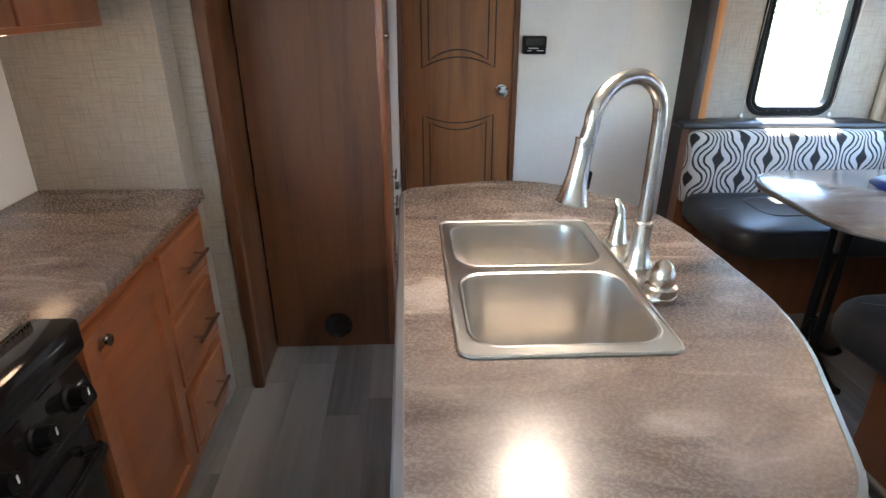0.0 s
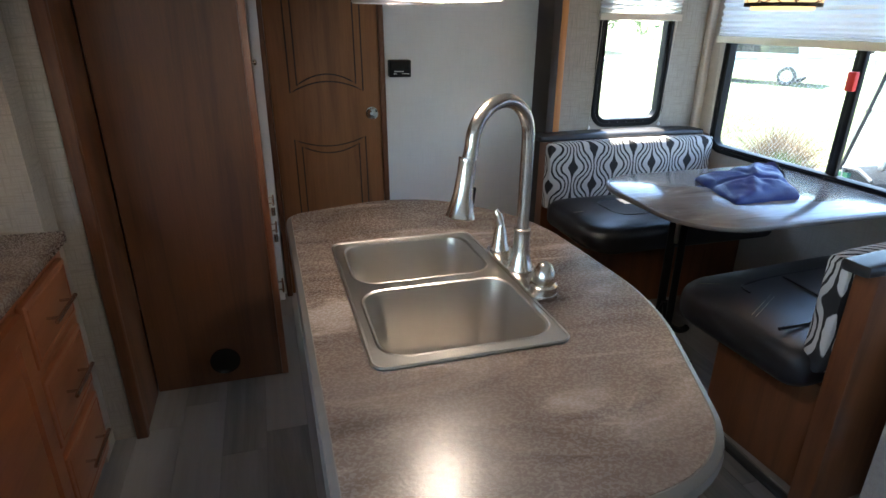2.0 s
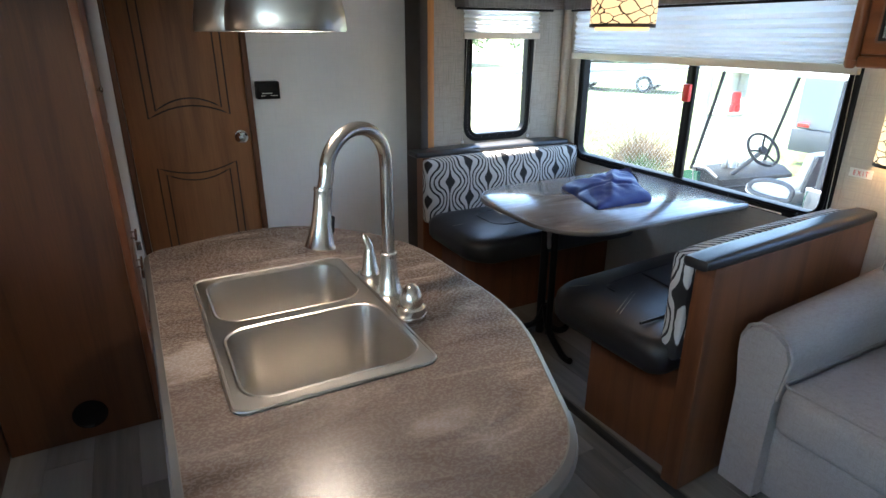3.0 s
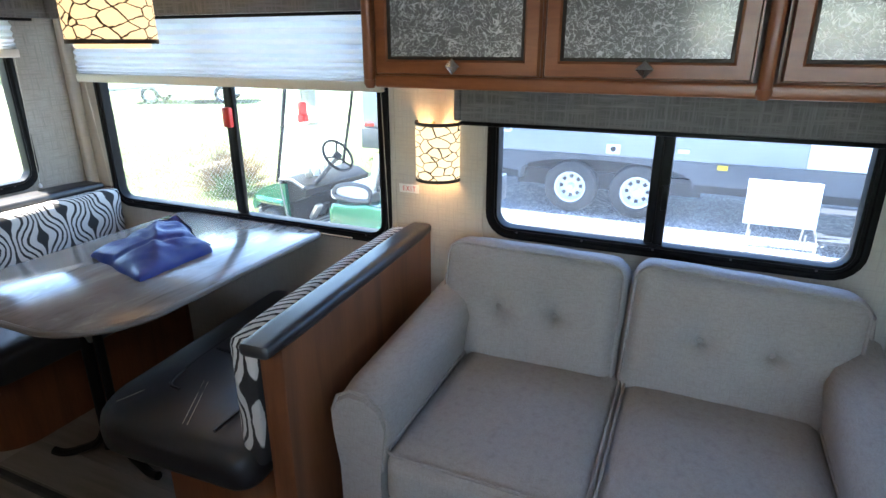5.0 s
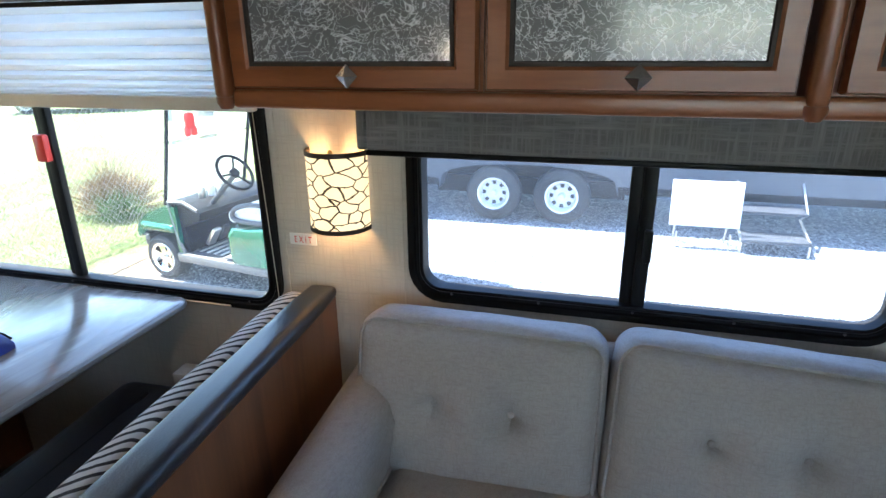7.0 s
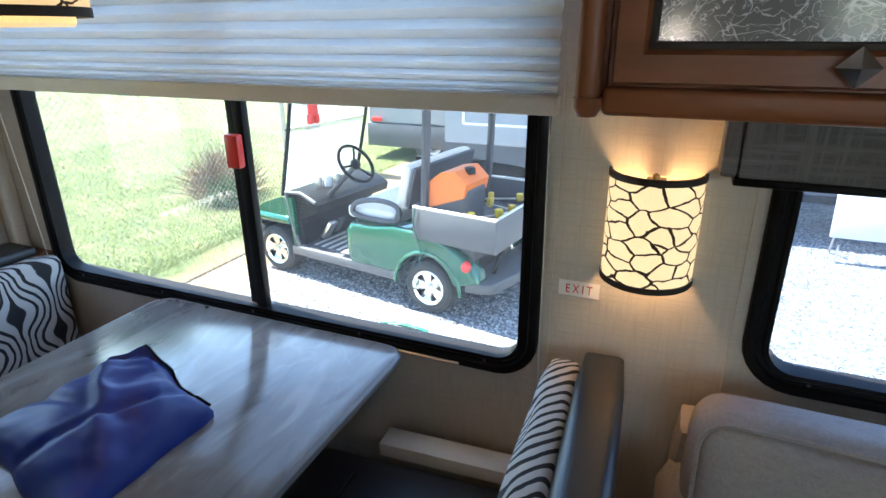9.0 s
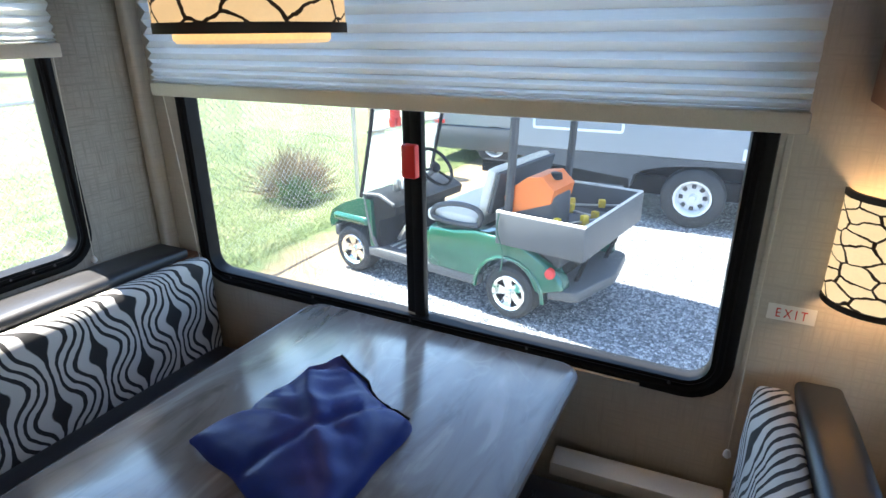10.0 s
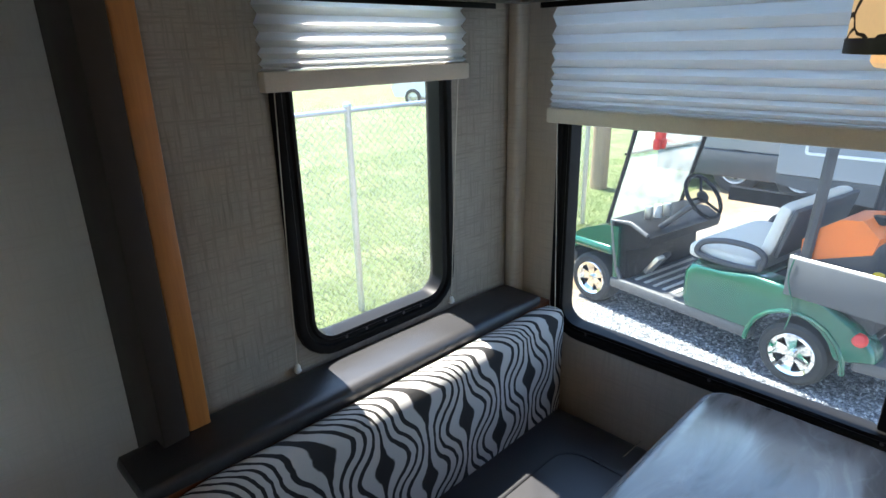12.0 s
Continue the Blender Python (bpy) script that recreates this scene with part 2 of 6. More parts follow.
def ground_material():
    m, nt, b = material("ground_gravel_and_grass")
    tc = nt.nodes.new("ShaderNodeTexCoord")
    p = tc.outputs["Object"]
    xyz = node(nt, "SeparateXYZ", {0: p})
    wob = noise_tex(nt, p, 0.9, 5)
    wob2 = noise_tex(nt, p, 5.0, 4)
    y = math_node(nt, "ADD", xyz.outputs[1], math_node(nt, "MULTIPLY", math_node(nt, "SUBTRACT", wob, 0.5), 1.3))
    y = math_node(nt, "ADD", y, math_node(nt, "MULTIPLY", math_node(nt, "SUBTRACT", wob2, 0.5), 0.7))
    grass = ramp_fac(nt, y, 6.35, 6.75, 0.0, 1.0)
    dirt = ramp_fac(nt, y, 5.55, 5.95, 0.0, 1.0)
    stones = node(nt, "TexVoronoi", {"Vector": p, "Scale": 38.0})
    edge = node(nt, "TexVoronoi", {"Vector": p, "Scale": 38.0}, feature="DISTANCE_TO_EDGE").outputs[0]
    sep = node(nt, "SeparateColor", {0: stones.outputs["Color"]})
    gravel = ramp(nt, sep.outputs[0], [(0.0, (0.13, 0.135, 0.145)), (0.5, (0.27, 0.275, 0.285)), (1.0, (0.5, 0.5, 0.49))])
    gravel = mix(nt, ramp_fac(nt, edge, 0.0, 0.12, 0.75, 0.0), gravel, (0.05, 0.05, 0.055))
    straw = noise_tex(nt, p, 30.0, 6, 0.7, 1.0)
    earth = ramp(nt, straw, [(0.3, (0.12, 0.08, 0.05)), (0.55, (0.33, 0.23, 0.13)), (0.75, (0.5, 0.39, 0.25))])
    g1 = noise_tex(nt, p, 2.2, 5, 0.6)
    g2 = noise_tex(nt, p, 55.0, 5, 0.75)
    lawn = ramp(nt, g1, [(0.3, (0.09, 0.135, 0.03)), (0.5, (0.155, 0.19, 0.058)), (0.72, (0.31, 0.29, 0.14))])
    lawn = mix(nt, ramp_fac(nt, noise_tex(nt, p, 9.0, 5, 0.7), 0.48, 0.70, 0.0, 0.4), lawn, (0.33, 0.31, 0.15))
    lawn = mix(nt, ramp_fac(nt, g2, 0.35, 0.7, 0.55, 0.0), lawn, (0.02, 0.05, 0.01))
    c = mix(nt, grass, mix(nt, dirt, gravel, earth), lawn)
    nt.links.new(c, b.inputs["Base Color"])
    b.inputs["Roughness"].default_value = 0.9
    h = math_node(nt, "ADD", ramp_fac(nt, edge, 0.0, 0.25, 0.0, 1.0), math_node(nt, "MULTIPLY", g2, 0.7))
    bump(nt, b, h, 0.7, 0.02)
    return m


M_WALL = linen("beige_wallpaper", (0.56, 0.50, 0.42), (0.36, 0.31, 0.25), 1.1, 0.6, 0.5)
# The same paper darkened: the backlit end wall's shade is in this colour.
M_WALLDARK = linen("darkened_grey_linen", (0.36, 0.32, 0.27), (0.19, 0.165, 0.14), 1.1, 0.6, 0.8)
M_HALL = linen("pale_grey_wallpaper", (0.78, 0.77, 0.75), (0.66, 0.65, 0.63), 1.1, 0.6, 0.5)
M_CEIL = plain("white_ceiling_panel", (0.78, 0.77, 0.74), 0.6, var=0.04, grain=0.1)
M_CLOSET = wood("dark_cherry_panel", (0.145, 0.052, 0.017), (0.042, 0.013, 0.0045), (16, 16, 0.8), 0.5, coat=0.0)
M_DOOR = wood("brown_woodgrain_door", (0.29, 0.12, 0.042), (0.13, 0.047, 0.016), (15, 15, 0.8), 0.5, coat=0.0)
M_GROOVE = plain("dark_groove", (0.03, 0.013, 0.007), 0.6)
M_CHERRY = wood("cherry_cabinet_wood", (0.30, 0.10, 0.036), (0.17, 0.05, 0.018), (13, 1.6, 13), 0.33, coat=0.3)
M_CHERRYV = wood("cherry_upright_wood", (0.27, 0.09, 0.034), (0.14, 0.042, 0.016), (14, 14, 1.1), 0.35, coat=0.25)
M_BENCH = wood("brown_bench_panel", (0.20, 0.070, 0.026), (0.085, 0.026, 0.011), (13, 13, 0.9), 0.38)
M_OAKTRIM = wood("golden_oak_trim", (0.52, 0.21, 0.055), (0.30, 0.11, 0.028), (25, 25, 1.2), 0.35)
M_TOP = slate_laminate("brown_slate_laminate", (0.165, 0.122, 0.099), (0.40, 0.335, 0.29), (0.055, 0.038, 0.03), 0.24, 0.2)
M_TABLE = slate_laminate("grey_brown_table_laminate", (0.165, 0.138, 0.12), (0.29, 0.255, 0.23), (0.085, 0.066, 0.054), 0.15, 0.05)
M_EDGE = plain("grey_laminate_edge", (0.14, 0.122, 0.108), 0.4)
M_STEEL = plain("brushed_steel", (0.60, 0.57, 0.53), 0.32, 1.0, 0.04, 3.0, 0.05, 90.0, (1, 70, 1))
M_NICKEL = plain("brushed_nickel", (0.60, 0.56, 0.51), 0.24, 1.0, 0.05, 4.0, 0.04, 300.0, (14, 14, 1))
M_CHROME = plain("chrome", (0.8, 0.8, 0.8), 0.08, 1.0, 0.02)
M_VINYL = plain("black_leatherette", (0.018, 0.018, 0.020), 0.39, var=0.12, scale=5, grain=0.2, gscale=260, spec=0.6)
M_STITCH = plain("cream_stitching", (0.3, 0.275, 0.22), 0.8)
M_PIPING = plain("black_piping", (0.012, 0.012, 0.014), 0.3)
M_OGEE = ogee_fabric("black_white_ogee_cloth", 0.24, 0.20, (0.62, 0.60, 0.57), (0.022, 0.021, 0.021))
M_SOFA = linen("grey_sofa_cloth", (0.40, 0.347, 0.31), (0.26, 0.22, 0.19), 0.8, 0.85, 0.7, ((1, 1, 0.2), (0.2, 0.2, 1)))
M_BLACK = plain("black_plastic", (0.008, 0.008, 0.0085), 0.42, var=0.2, spec=0.14)
M_RUBBER = plain("tyre_rubber", (0.03, 0.03, 0.03), 0.8, grain=0.3, gscale=120)
M_GLOSSBLK = plain("black_enamel", (0.01, 0.01, 0.011), 0.1, var=0.1)
M_GLASS = glass("window_glass", (0.92, 0.96, 0.96), 0.035)
# Dusty pane; its blue-grey tint stands in for shade on the gravel outside.
M_GLASS2 = glass("dusty_shade_tinted_glass", (0.74, 0.81, 0.88), 0.08)
M_BLIND = translucent("white_pleated_cloth", (0.82, 0.815, 0.81), 0.66)
M_RAIL = plain("cream_blind_rail", (0.66, 0.60, 0.51), 0.5)
M_VALANCE = linen("charcoal_linen_valance", (0.13, 0.125, 0.12), (0.27, 0.26, 0.25), 1.6, 0.9, 0.8)
M_CRACK = cracked_glass("crackle_glass")
M_SHADE = leaf_shade("leaf_pattern_shade", (1.0, 0.64, 0.30), 0.12, (3.176, 3.164), 0.134, 0.062)
M_SHADE2 = leaf_shade("leaf_pattern_sconce", (1.0, 0.72, 0.38), 0.14, (3.69, 2.241), 0.085, 0.052)
M_BROWNBAND = plain("dark_brown_band", (0.03, 0.02, 0.015), 0.6)
M_BAG = plain("blue_nylon", (0.004, 0.020, 0.17), 0.40, var=0.35, scale=9, grain=0.15, gscale=500, spec=0.5)
M_WHITE = plain("white_plastic", (0.75, 0.74, 0.72), 0.45, var=0.04)
M_RED = plain("red_plastic", (0.62, 0.03, 0.02), 0.4)
M_CORD = plain("cream_cord", (0.6, 0.55, 0.45), 0.8)
M_GREEN = plain("green_metallic_paint", (0.003, 0.095, 0.056), 0.22, 0.25, 0.15, 3, coat=0.8)
M_GREYPL = plain("grey_plastic", (0.085, 0.085, 0.088), 0.5, var=0.15)
M_DARKPL = plain("dark_grey_plastic", (0.045, 0.045, 0.05), 0.5, var=0.25)
M_SEATBEIGE = plain("beige_vinyl_seat", (0.62, 0.58, 0.52), 0.5, var=0.08)
M_ORANGE = plain("orange_plastic", (0.75, 0.16, 0.02), 0.4)
M_YELLOW = plain("yellow_plastic", (0.7, 0.46, 0.02), 0.4)
M_RVGREY = plain("pale_grey_fibreglass", (0.27, 0.29, 0.32), 0.35, var=0.06)
M_RVWHITE = plain("white_fibreglass", (0.72, 0.72, 0.72), 0.35, var=0.05)
M_RVDARK = plain("charcoal_skirt", (0.075, 0.078, 0.085), 0.5, var=0.2)
M_WINDSHIELD = glass("windshield_plastic", (0.86, 0.93, 0.92), 0.22)
M_GALV = plain("galvanised_steel", (0.5, 0.51, 0.52), 0.4, 0.8, 0.15)
M_PALEWOOD = wood("weathered_post_wood", (0.38, 0.27, 0.17), (0.2, 0.13, 0.08), (12, 12, 0.8), 0.8, coat=0.0)
M_LEAF = plain("tree_leaf", (0.06, 0.14, 0.03), 0.6, var=0.4, scale=2)
M_GRASS = plain("grass_blade", (0.195, 0.24, 0.08), 0.7, var=0.4, scale=1.5)
M_TWIG = plain("dry_twigs", (0.22, 0.15, 0.08), 0.9, var=0.4, scale=6)
M_BARK = plain("bark", (0.12, 0.085, 0.055), 0.9, var=0.3, scale=10, grain=0.4, gscale=40)
M_PLANK = wood("grey_vinyl_plank", (0.23, 0.21, 0.185), (0.09, 0.083, 0.072), (11, 0.9, 11), 0.5, 7.0, 0.0, 0.7)
M_PLANKLT = wood("pale_grey_plank", (0.30, 0.28, 0.26), (0.2, 0.185, 0.17), (11, 0.9, 11), 0.5, 7.0, 0.0)
M_CARPET = plain("grey_brown_carpet", (0.15, 0.136, 0.118), 0.95, var=0.35, scale=90, grain=0.8, gscale=420)
M_GROUND = ground_material()
M_BACKSPLASH = plain("white_splash_panel", (0.72, 0.70, 0.66), 0.35, var=0.04)
M_LABEL = plain("white_label", (0.78, 0.75, 0.70), 0.5, var=0.03)
M_BRASS = plain("aged_brass", (0.55, 0.38, 0.16), 0.3, 1.0, 0.1)

# ---- mesh helpers ----


def world_of(o):
    m = o.matrix_basis.copy()
    return world_of(o.parent) @ o.matrix_parent_inverse @ m if o.parent else m


def mesh_of(name, bm, mat, smooth=35.0):
    bmesh.ops.recalc_face_normals(bm, faces=bm.faces[:])
    me = bpy.data.meshes.new(name)
    bm.to_mesh(me)
    bm.free()
    me.materials.append(mat)
    if smooth:
        me.polygons.foreach_set("use_smooth", [True] * len(me.polygons))
        me.set_sharp_from_angle(angle=radians(smooth))
    return me


def part(name, bm, mat, parent, label="", smooth=35.0):
    ob = new(name, mesh_of(name, bm, mat, smooth))
    ob.parent = parent
    ob.matrix_parent_inverse = world_of(parent).inverted()
    return tagged(ob, label)


def structure(name, bm, mat, label="", category="", smooth=35.0):
    return tagged(new(name, mesh_of(name, bm, mat, smooth)), label, category, kind="structure")


def thing(name, place, label, category, group=""):
    ob = new(name)
    ob.empty_display_size = 0.05
    ob.location = place
    return tagged(ob, label, category, group)


def solid(name, bm, mat, label, category, group="", smooth=35.0):
    return tagged(new(name, mesh_of(name, bm, mat, smooth)), label, category, group)


def box(x0, y0, z0, x1, y1, z1, r=0.0, seg=2, bm=None):
    bm = bm or bmesh.new()
    x0, x1, y0, y1, z0, z1 = min(x0, x1), max(x0, x1), min(y0, y1), max(y0, y1), min(z0, z1), max(z0, z1)
    m = Matrix.Translation(((x0 + x1) / 2, (y0 + y1) / 2, (z0 + z1) / 2)) @ Matrix.Diagonal((x1 - x0, y1 - y0, z1 - z0, 1))
    vs = bmesh.ops.create_cube(bm, size=1.0, matrix=m)["verts"]
    if r:
        r = min(r, 0.49 * min(x1 - x0, y1 - y0, z1 - z0))
        es = list({e for v in vs for e in v.link_edges})
        bmesh.ops.bevel(bm, geom=es, offset=r, segments=seg, profile=0.5, affect="EDGES")
    return bm


def moved(bm, m):
    bmesh.ops.transform(bm, matrix=m, verts=bm.verts[:])
    return bm


def joined(*bms):
    out = bmesh.new()
    for b in bms:
        me = bpy.data.meshes.new("tmp")
        b.to_mesh(me)
        b.free()
        out.from_mesh(me)
        bpy.data.meshes.remove(me)
    return out


def round_poly(pts, seg=6):
    """Corners (x, y, radius), rounded; returns a list of (x, y)."""
    out = []
    n = len(pts)
    for i in range(n):
        p = Vector(pts[i][:2])
        a, b, r = Vector(pts[i - 1][:2]) - p, Vector(pts[(i + 1) % n][:2]) - p, pts[i][2]
        if r <= 0:
            out.append(tuple(p))
            continue
        half = a.angle(b) / 2
        d = min(r / math.tan(half), 0.49 * a.length, 0.49 * b.length)
        r = d * math.tan(half)
        s, e = p + a.normalized() * d, p + b.normalized() * d
        c = p + (a.normalized() + b.normalized()).normalized() * (r / math.sin(half))
        va, vb = s - c, e - c
        tot = va.angle_signed(vb)
        for k in range(seg + 1):
            t = -tot * k / seg
            out.append((c.x + va.x * math.cos(t) - va.y * math.sin(t), c.y + va.x * math.sin(t) + va.y * math.cos(t)))
    return out


def rect_poly(u0, v0, u1, v1, r, seg=6):
    return round_poly([(u0, v0, r), (u1, v0, r), (u1, v1, r), (u0, v1, r)], seg)


def loft(rings, cap0=True, cap1=True, wrap=False):
    bm = bmesh.new()
    vr = [[bm.verts.new(p) for p in ring] for ring in rings]
    n = len(vr[0])
    for a, b in zip(vr, vr[1:] + ([vr[0]] if wrap else [])):
        for i in range(n):
            j = (i + 1) % n
            bm.faces.new((a[i], a[j], b[j], b[i]))
    if not wrap:
        if cap0:
            bm.faces.new(vr[0])
        if cap1:
            bm.faces.new(vr[-1])
    return bm


def prism(poly, z0, z1, r=0.0):
    """A plate with the outline poly and softened edges."""
    c = Vector((sum(p[0] for p in poly) / len(poly), sum(p[1] for p in poly) / len(poly)))

    def ring(z, inset):
        out = []
        for x, y in poly:
            d = Vector((x, y)) - c
            q = d * (1 - inset / max(d.length, 1e-6))
            out.append((c.x + q.x, c.y + q.y, z))
        return out
    if not r:
        return loft([ring(z0, 0), ring(z1, 0)])
    return loft([ring(z0, r), ring(z0 + r * 0.4, r * 0.25), ring(z0 + r, 0), ring(z1 - r, 0), ring(z1 - r * 0.4, r * 0.25), ring(z1, r)])


def revolve(profile, seg=24):
    bm = bmesh.new()
    rings = []
    for r, z in profile:
        if r < 1e-5:
            rings.append([bm.verts.new((0, 0, z))])
        else:
            rings.append([bm.verts.new((r * math.cos(2 * math.pi * k / seg), r * math.sin(2 * math.pi * k / seg), z)) for k in range(seg)])
    for a, b in zip(rings, rings[1:]):
        for i in range(seg):
            j = (i + 1) % seg
            f = [a[i % len(a)], a[j % len(a)], b[j % len(b)], b[i % len(b)]]
            f = list(dict.fromkeys(f))
            if len(f) > 2:
                bm.faces.new(f)
    return bm


def spline(pts, n=8):
    pts = [Vector(p) for p in pts]
    out = []
    for i in range(len(pts) - 1):
        p0, p1, p2, p3 = pts[max(i - 1, 0)], pts[i], pts[i + 1], pts[min(i + 2, len(pts) - 1)]
        for k in range(n):
            t = k / n
            out.append(0.5 * ((2 * p1) + (p2 - p0) * t + (2 * p0 - 5 * p1 + 4 * p2 - p3) * t * t + (3 * p1 - p0 - 3 * p2 + p3) * t ** 3))
    return out + [pts[-1]]


def tube(pts, r, seg=8, closed=False, flat=1.0):
    """A round bar along pts; r is a radius or a list of radii."""
    pts = [Vector(p) for p in pts]
    n = len(pts)
    rs = r if isinstance(r, (list, tuple)) else [r] * n
    rings, up = [], None
    for i, p in enumerate(pts):
        a = pts[i - 1] if (i or closed) else p
        b = pts[(i + 1) % n] if (i < n - 1 or closed) else p
        d = (b - a).normalized()
        if up is None:
            up = d.orthogonal().normalized()
        up = (up - d * up.dot(d)).normalized()
        side = d.cross(up)
        rings.append([p + (up * math.cos(2 * math.pi * k / seg) + side * math.sin(2 * math.pi * k / seg) * flat) * rs[i] for k in range(seg)])
    return loft(rings, wrap=closed)


def cushion(x0, y0, z0, x1, y1, z1, r=0.04, n=10, puff=(0, 0, 0), lumps=0.0, tufts=(), axis=2):
    """A soft block: rounded edges, faces bulging by puff along x, y, z; tufts are dimples (u, v, depth) on the face along +-axis."""
    bm = bmesh.new()
    bmesh.ops.create_cube(bm, size=2.0)
    bmesh.ops.subdivide_edges(bm, edges=bm.edges[:], cuts=n, use_grid_fill=True)
    c = Vector(((x0 + x1) / 2, (y0 + y1) / 2, (z0 + z1) / 2))
    h = Vector((abs(x1 - x0) / 2, abs(y1 - y0) / 2, abs(z1 - z0) / 2))
    r = min(r, min(h) * 0.98)
    for v in bm.verts:
        q = v.co.copy()
        p = Vector([q[i] * h[i] for i in range(3)])
        inner = Vector([max(-(h[i] - r), min(h[i] - r, p[i])) for i in range(3)])
        d = p - inner
        if d.length > 1e-9:
            big = max(abs(d[0]), abs(d[1]), abs(d[2]))
            d = d.normalized() * big
        p = inner + d
        for i in range(3):
            j, k = (i + 1) % 3, (i + 2) % 3
            if puff[i]:
                p[i] += puff[i] * (1 if q[i] > 0 else -1) * abs(q[i]) ** 2 * (1 - abs(q[j]) ** 2.5) * (1 - abs(q[k]) ** 2.5)
        for u, w, depth in tufts:
            j, k = [(1, 2), (0, 2), (0, 1)][axis]
            if q[axis] < 0:
                dist = math.hypot(p[j] - u, p[k] - w)
                p[axis] += depth * (0.55 * math.exp(-(dist / 0.05) ** 2) + 0.45 * math.exp(-(dist / 0.016) ** 2))
                for ang in (0.0, 1.57):
                    du, dw = p[j] - u, p[k] - w
                    along, off = du * math.cos(ang) + dw * math.sin(ang), abs(-du * math.sin(ang) + dw * math.cos(ang))
                    p[axis] += 0.008 * max(0.0, 1 - abs(along) / 0.07) * math.exp(-(off / 0.01) ** 2)
        if lumps:
            p += v.normal * lumps * noise.noise((p + c) * 9.0)
        v.co = p + c
    return bm


def wall_sheet(axis, w0, w1, u0, u1, z0, z1, holes=()):
    """An upright wall between w0 and w1 on the axis, with square openings (u0, z0, u1, z1) cut through."""
    us = sorted({u0, u1, *[h[0] for h in holes], *[h[2] for h in holes]})
    zs = sorted({z0, z1, *[h[1] for h in holes], *[h[3] for h in holes]})
    bm = bmesh.new()
    vs = {}

    def at(u, z):
        if (u, z) not in vs:
            vs[u, z] = bm.verts.new((w0, u, z) if axis == "x" else (u, w0, z))
        return vs[u, z]
    for a, b in zip(us, us[1:]):
        for c, d in zip(zs, zs[1:]):
            if not any(h[0] <= (a + b) / 2 <= h[2] and h[1] <= (c + d) / 2 <= h[3] for h in holes):
                bm.faces.new((at(a, c), at(b, c), at(b, d), at(a, d)))
    ex = bmesh.ops.extrude_face_region(bm, geom=bm.faces[:])
    d = Vector((w1 - w0, 0, 0)) if axis == "x" else Vector((0, w1 - w0, 0))
    bmesh.ops.translate(bm, vec=d, verts=[g for g in ex["geom"] if isinstance(g, bmesh.types.BMVert)])
    return bm


def put(axis, w, u, v):
    return (w, u, v) if axis == "x" else (u, w, v)


def frame_ring(axis, rect, radius, profile):
    """A picture-frame moulding: profile is (inset, depth) round a closed section."""
    u0, v0, u1, v1 = rect
    rings = []
    for inset, w in profile:
        r = max(radius - inset, 0.004) if radius else 0.0
        pts = rect_poly(u0 + inset, v0 + inset, u1 - inset, v1 - inset, r) if radius else [(u0 + inset, v0 + inset), (u1 - inset, v0 + inset), (u1 - inset, v1 - inset), (u0 + inset, v1 - inset)]
        rings.append([put(axis, w, u, v) for u, v in pts])
    return loft(rings, wrap=True)


def bars(axis, w, items, mat, parent, name="lettering"):
    """Thin bars (u0, v0, u1, v1) standing for print."""
    b = joined(*[box(*put(axis, w, i[0], i[1]), *put(axis, w + (0.0008 if axis == "x" else -0.0008), i[2], i[3])) for i in items])
    return part(name, b, mat, parent)

# ---- large structure ----
XW, YB, YH = 3.69, 4.13, 4.235          # slide-out side wall, slide-out end wall, hall wall
WIN_L = (2.44, 0.742, 3.995, 1.80)       # y0, z0, y1, z1 of the frames
WIN_R = (0.895, 0.834, 2.055, 1.36)
WIN_B = (2.968, 0.876, 3.432, 1.80)      # x0, z0, x1, z1


def inset(rect, d):
    return (rect[0] + d, rect[1] + d, rect[2] - d, rect[3] - d)


structure("floor", box(-0.2, -1.6, -0.1, 2.72, 4.33, -0.004), M_CARPET, "subfloor under grey planks", "floor")
structure("floor_slide", box(2.72, 0.7, -0.1, XW, 4.13, 0.012, 0.004), M_CARPET, "dark grey-brown floor of the slide-out", "floor")
structure("trim_slide_lip", box(2.70, 0.75, -0.004, 2.726, 4.0, 0.018, 0.006), M_RUBBER, "dark rubber lip along the slide-out floor", "floor trim")
structure("wall_east", wall_sheet("x", XW, XW + 0.028, 0.66, 4.18, 0.0, 1.95, [inset(WIN_L, 0.03), inset(WIN_R, 0.03)]), M_WALL, "beige papered side wall with two windows", "wall")
structure("wall_north_slide", wall_sheet("y", YB, YB + 0.028, 2.70, XW, 0.0, 1.95, [inset(WIN_B, 0.03)]), M_WALLDARK, "grey linen papered end wall with a window, its backlit shade in the colour", "wall")
structure("wall_south_slide", wall_sheet("y", 0.70, 0.65, 2.70, XW, 0.0, 1.95), M_WALL, "beige end wall beside the sofa", "wall")
structure("wall_north", wall_sheet("y", YH + 0.03, YH + 0.08, 0.12, 2.70, 0.0, 2.05, [(1.30, -0.001, 1.79, 1.90)]), M_HALL, "pale grey papered partition wall", "wall")
WIN_W = (-1.1, 0.95, 1.55, 1.85)
structure("wall_west", wall_sheet("x", 0.12, 0.07, -1.6, 4.285, 0.0, 2.05, [inset(WIN_W, 0.03)]), M_BACKSPLASH, "white splash wall behind the kitchen counter", "wall")
structure("wall_south", wall_sheet("y", -1.6, -1.65, 0.07, 2.75, 0.0, 2.05), M_HALL, "pale grey wall closing the room", "wall")
structure("wall_east_south", wall_sheet("x", 2.70, 2.75, -1.6, 0.70, 0.0, 2.05), M_WALL, "beige side wall before the slide-out", "wall")
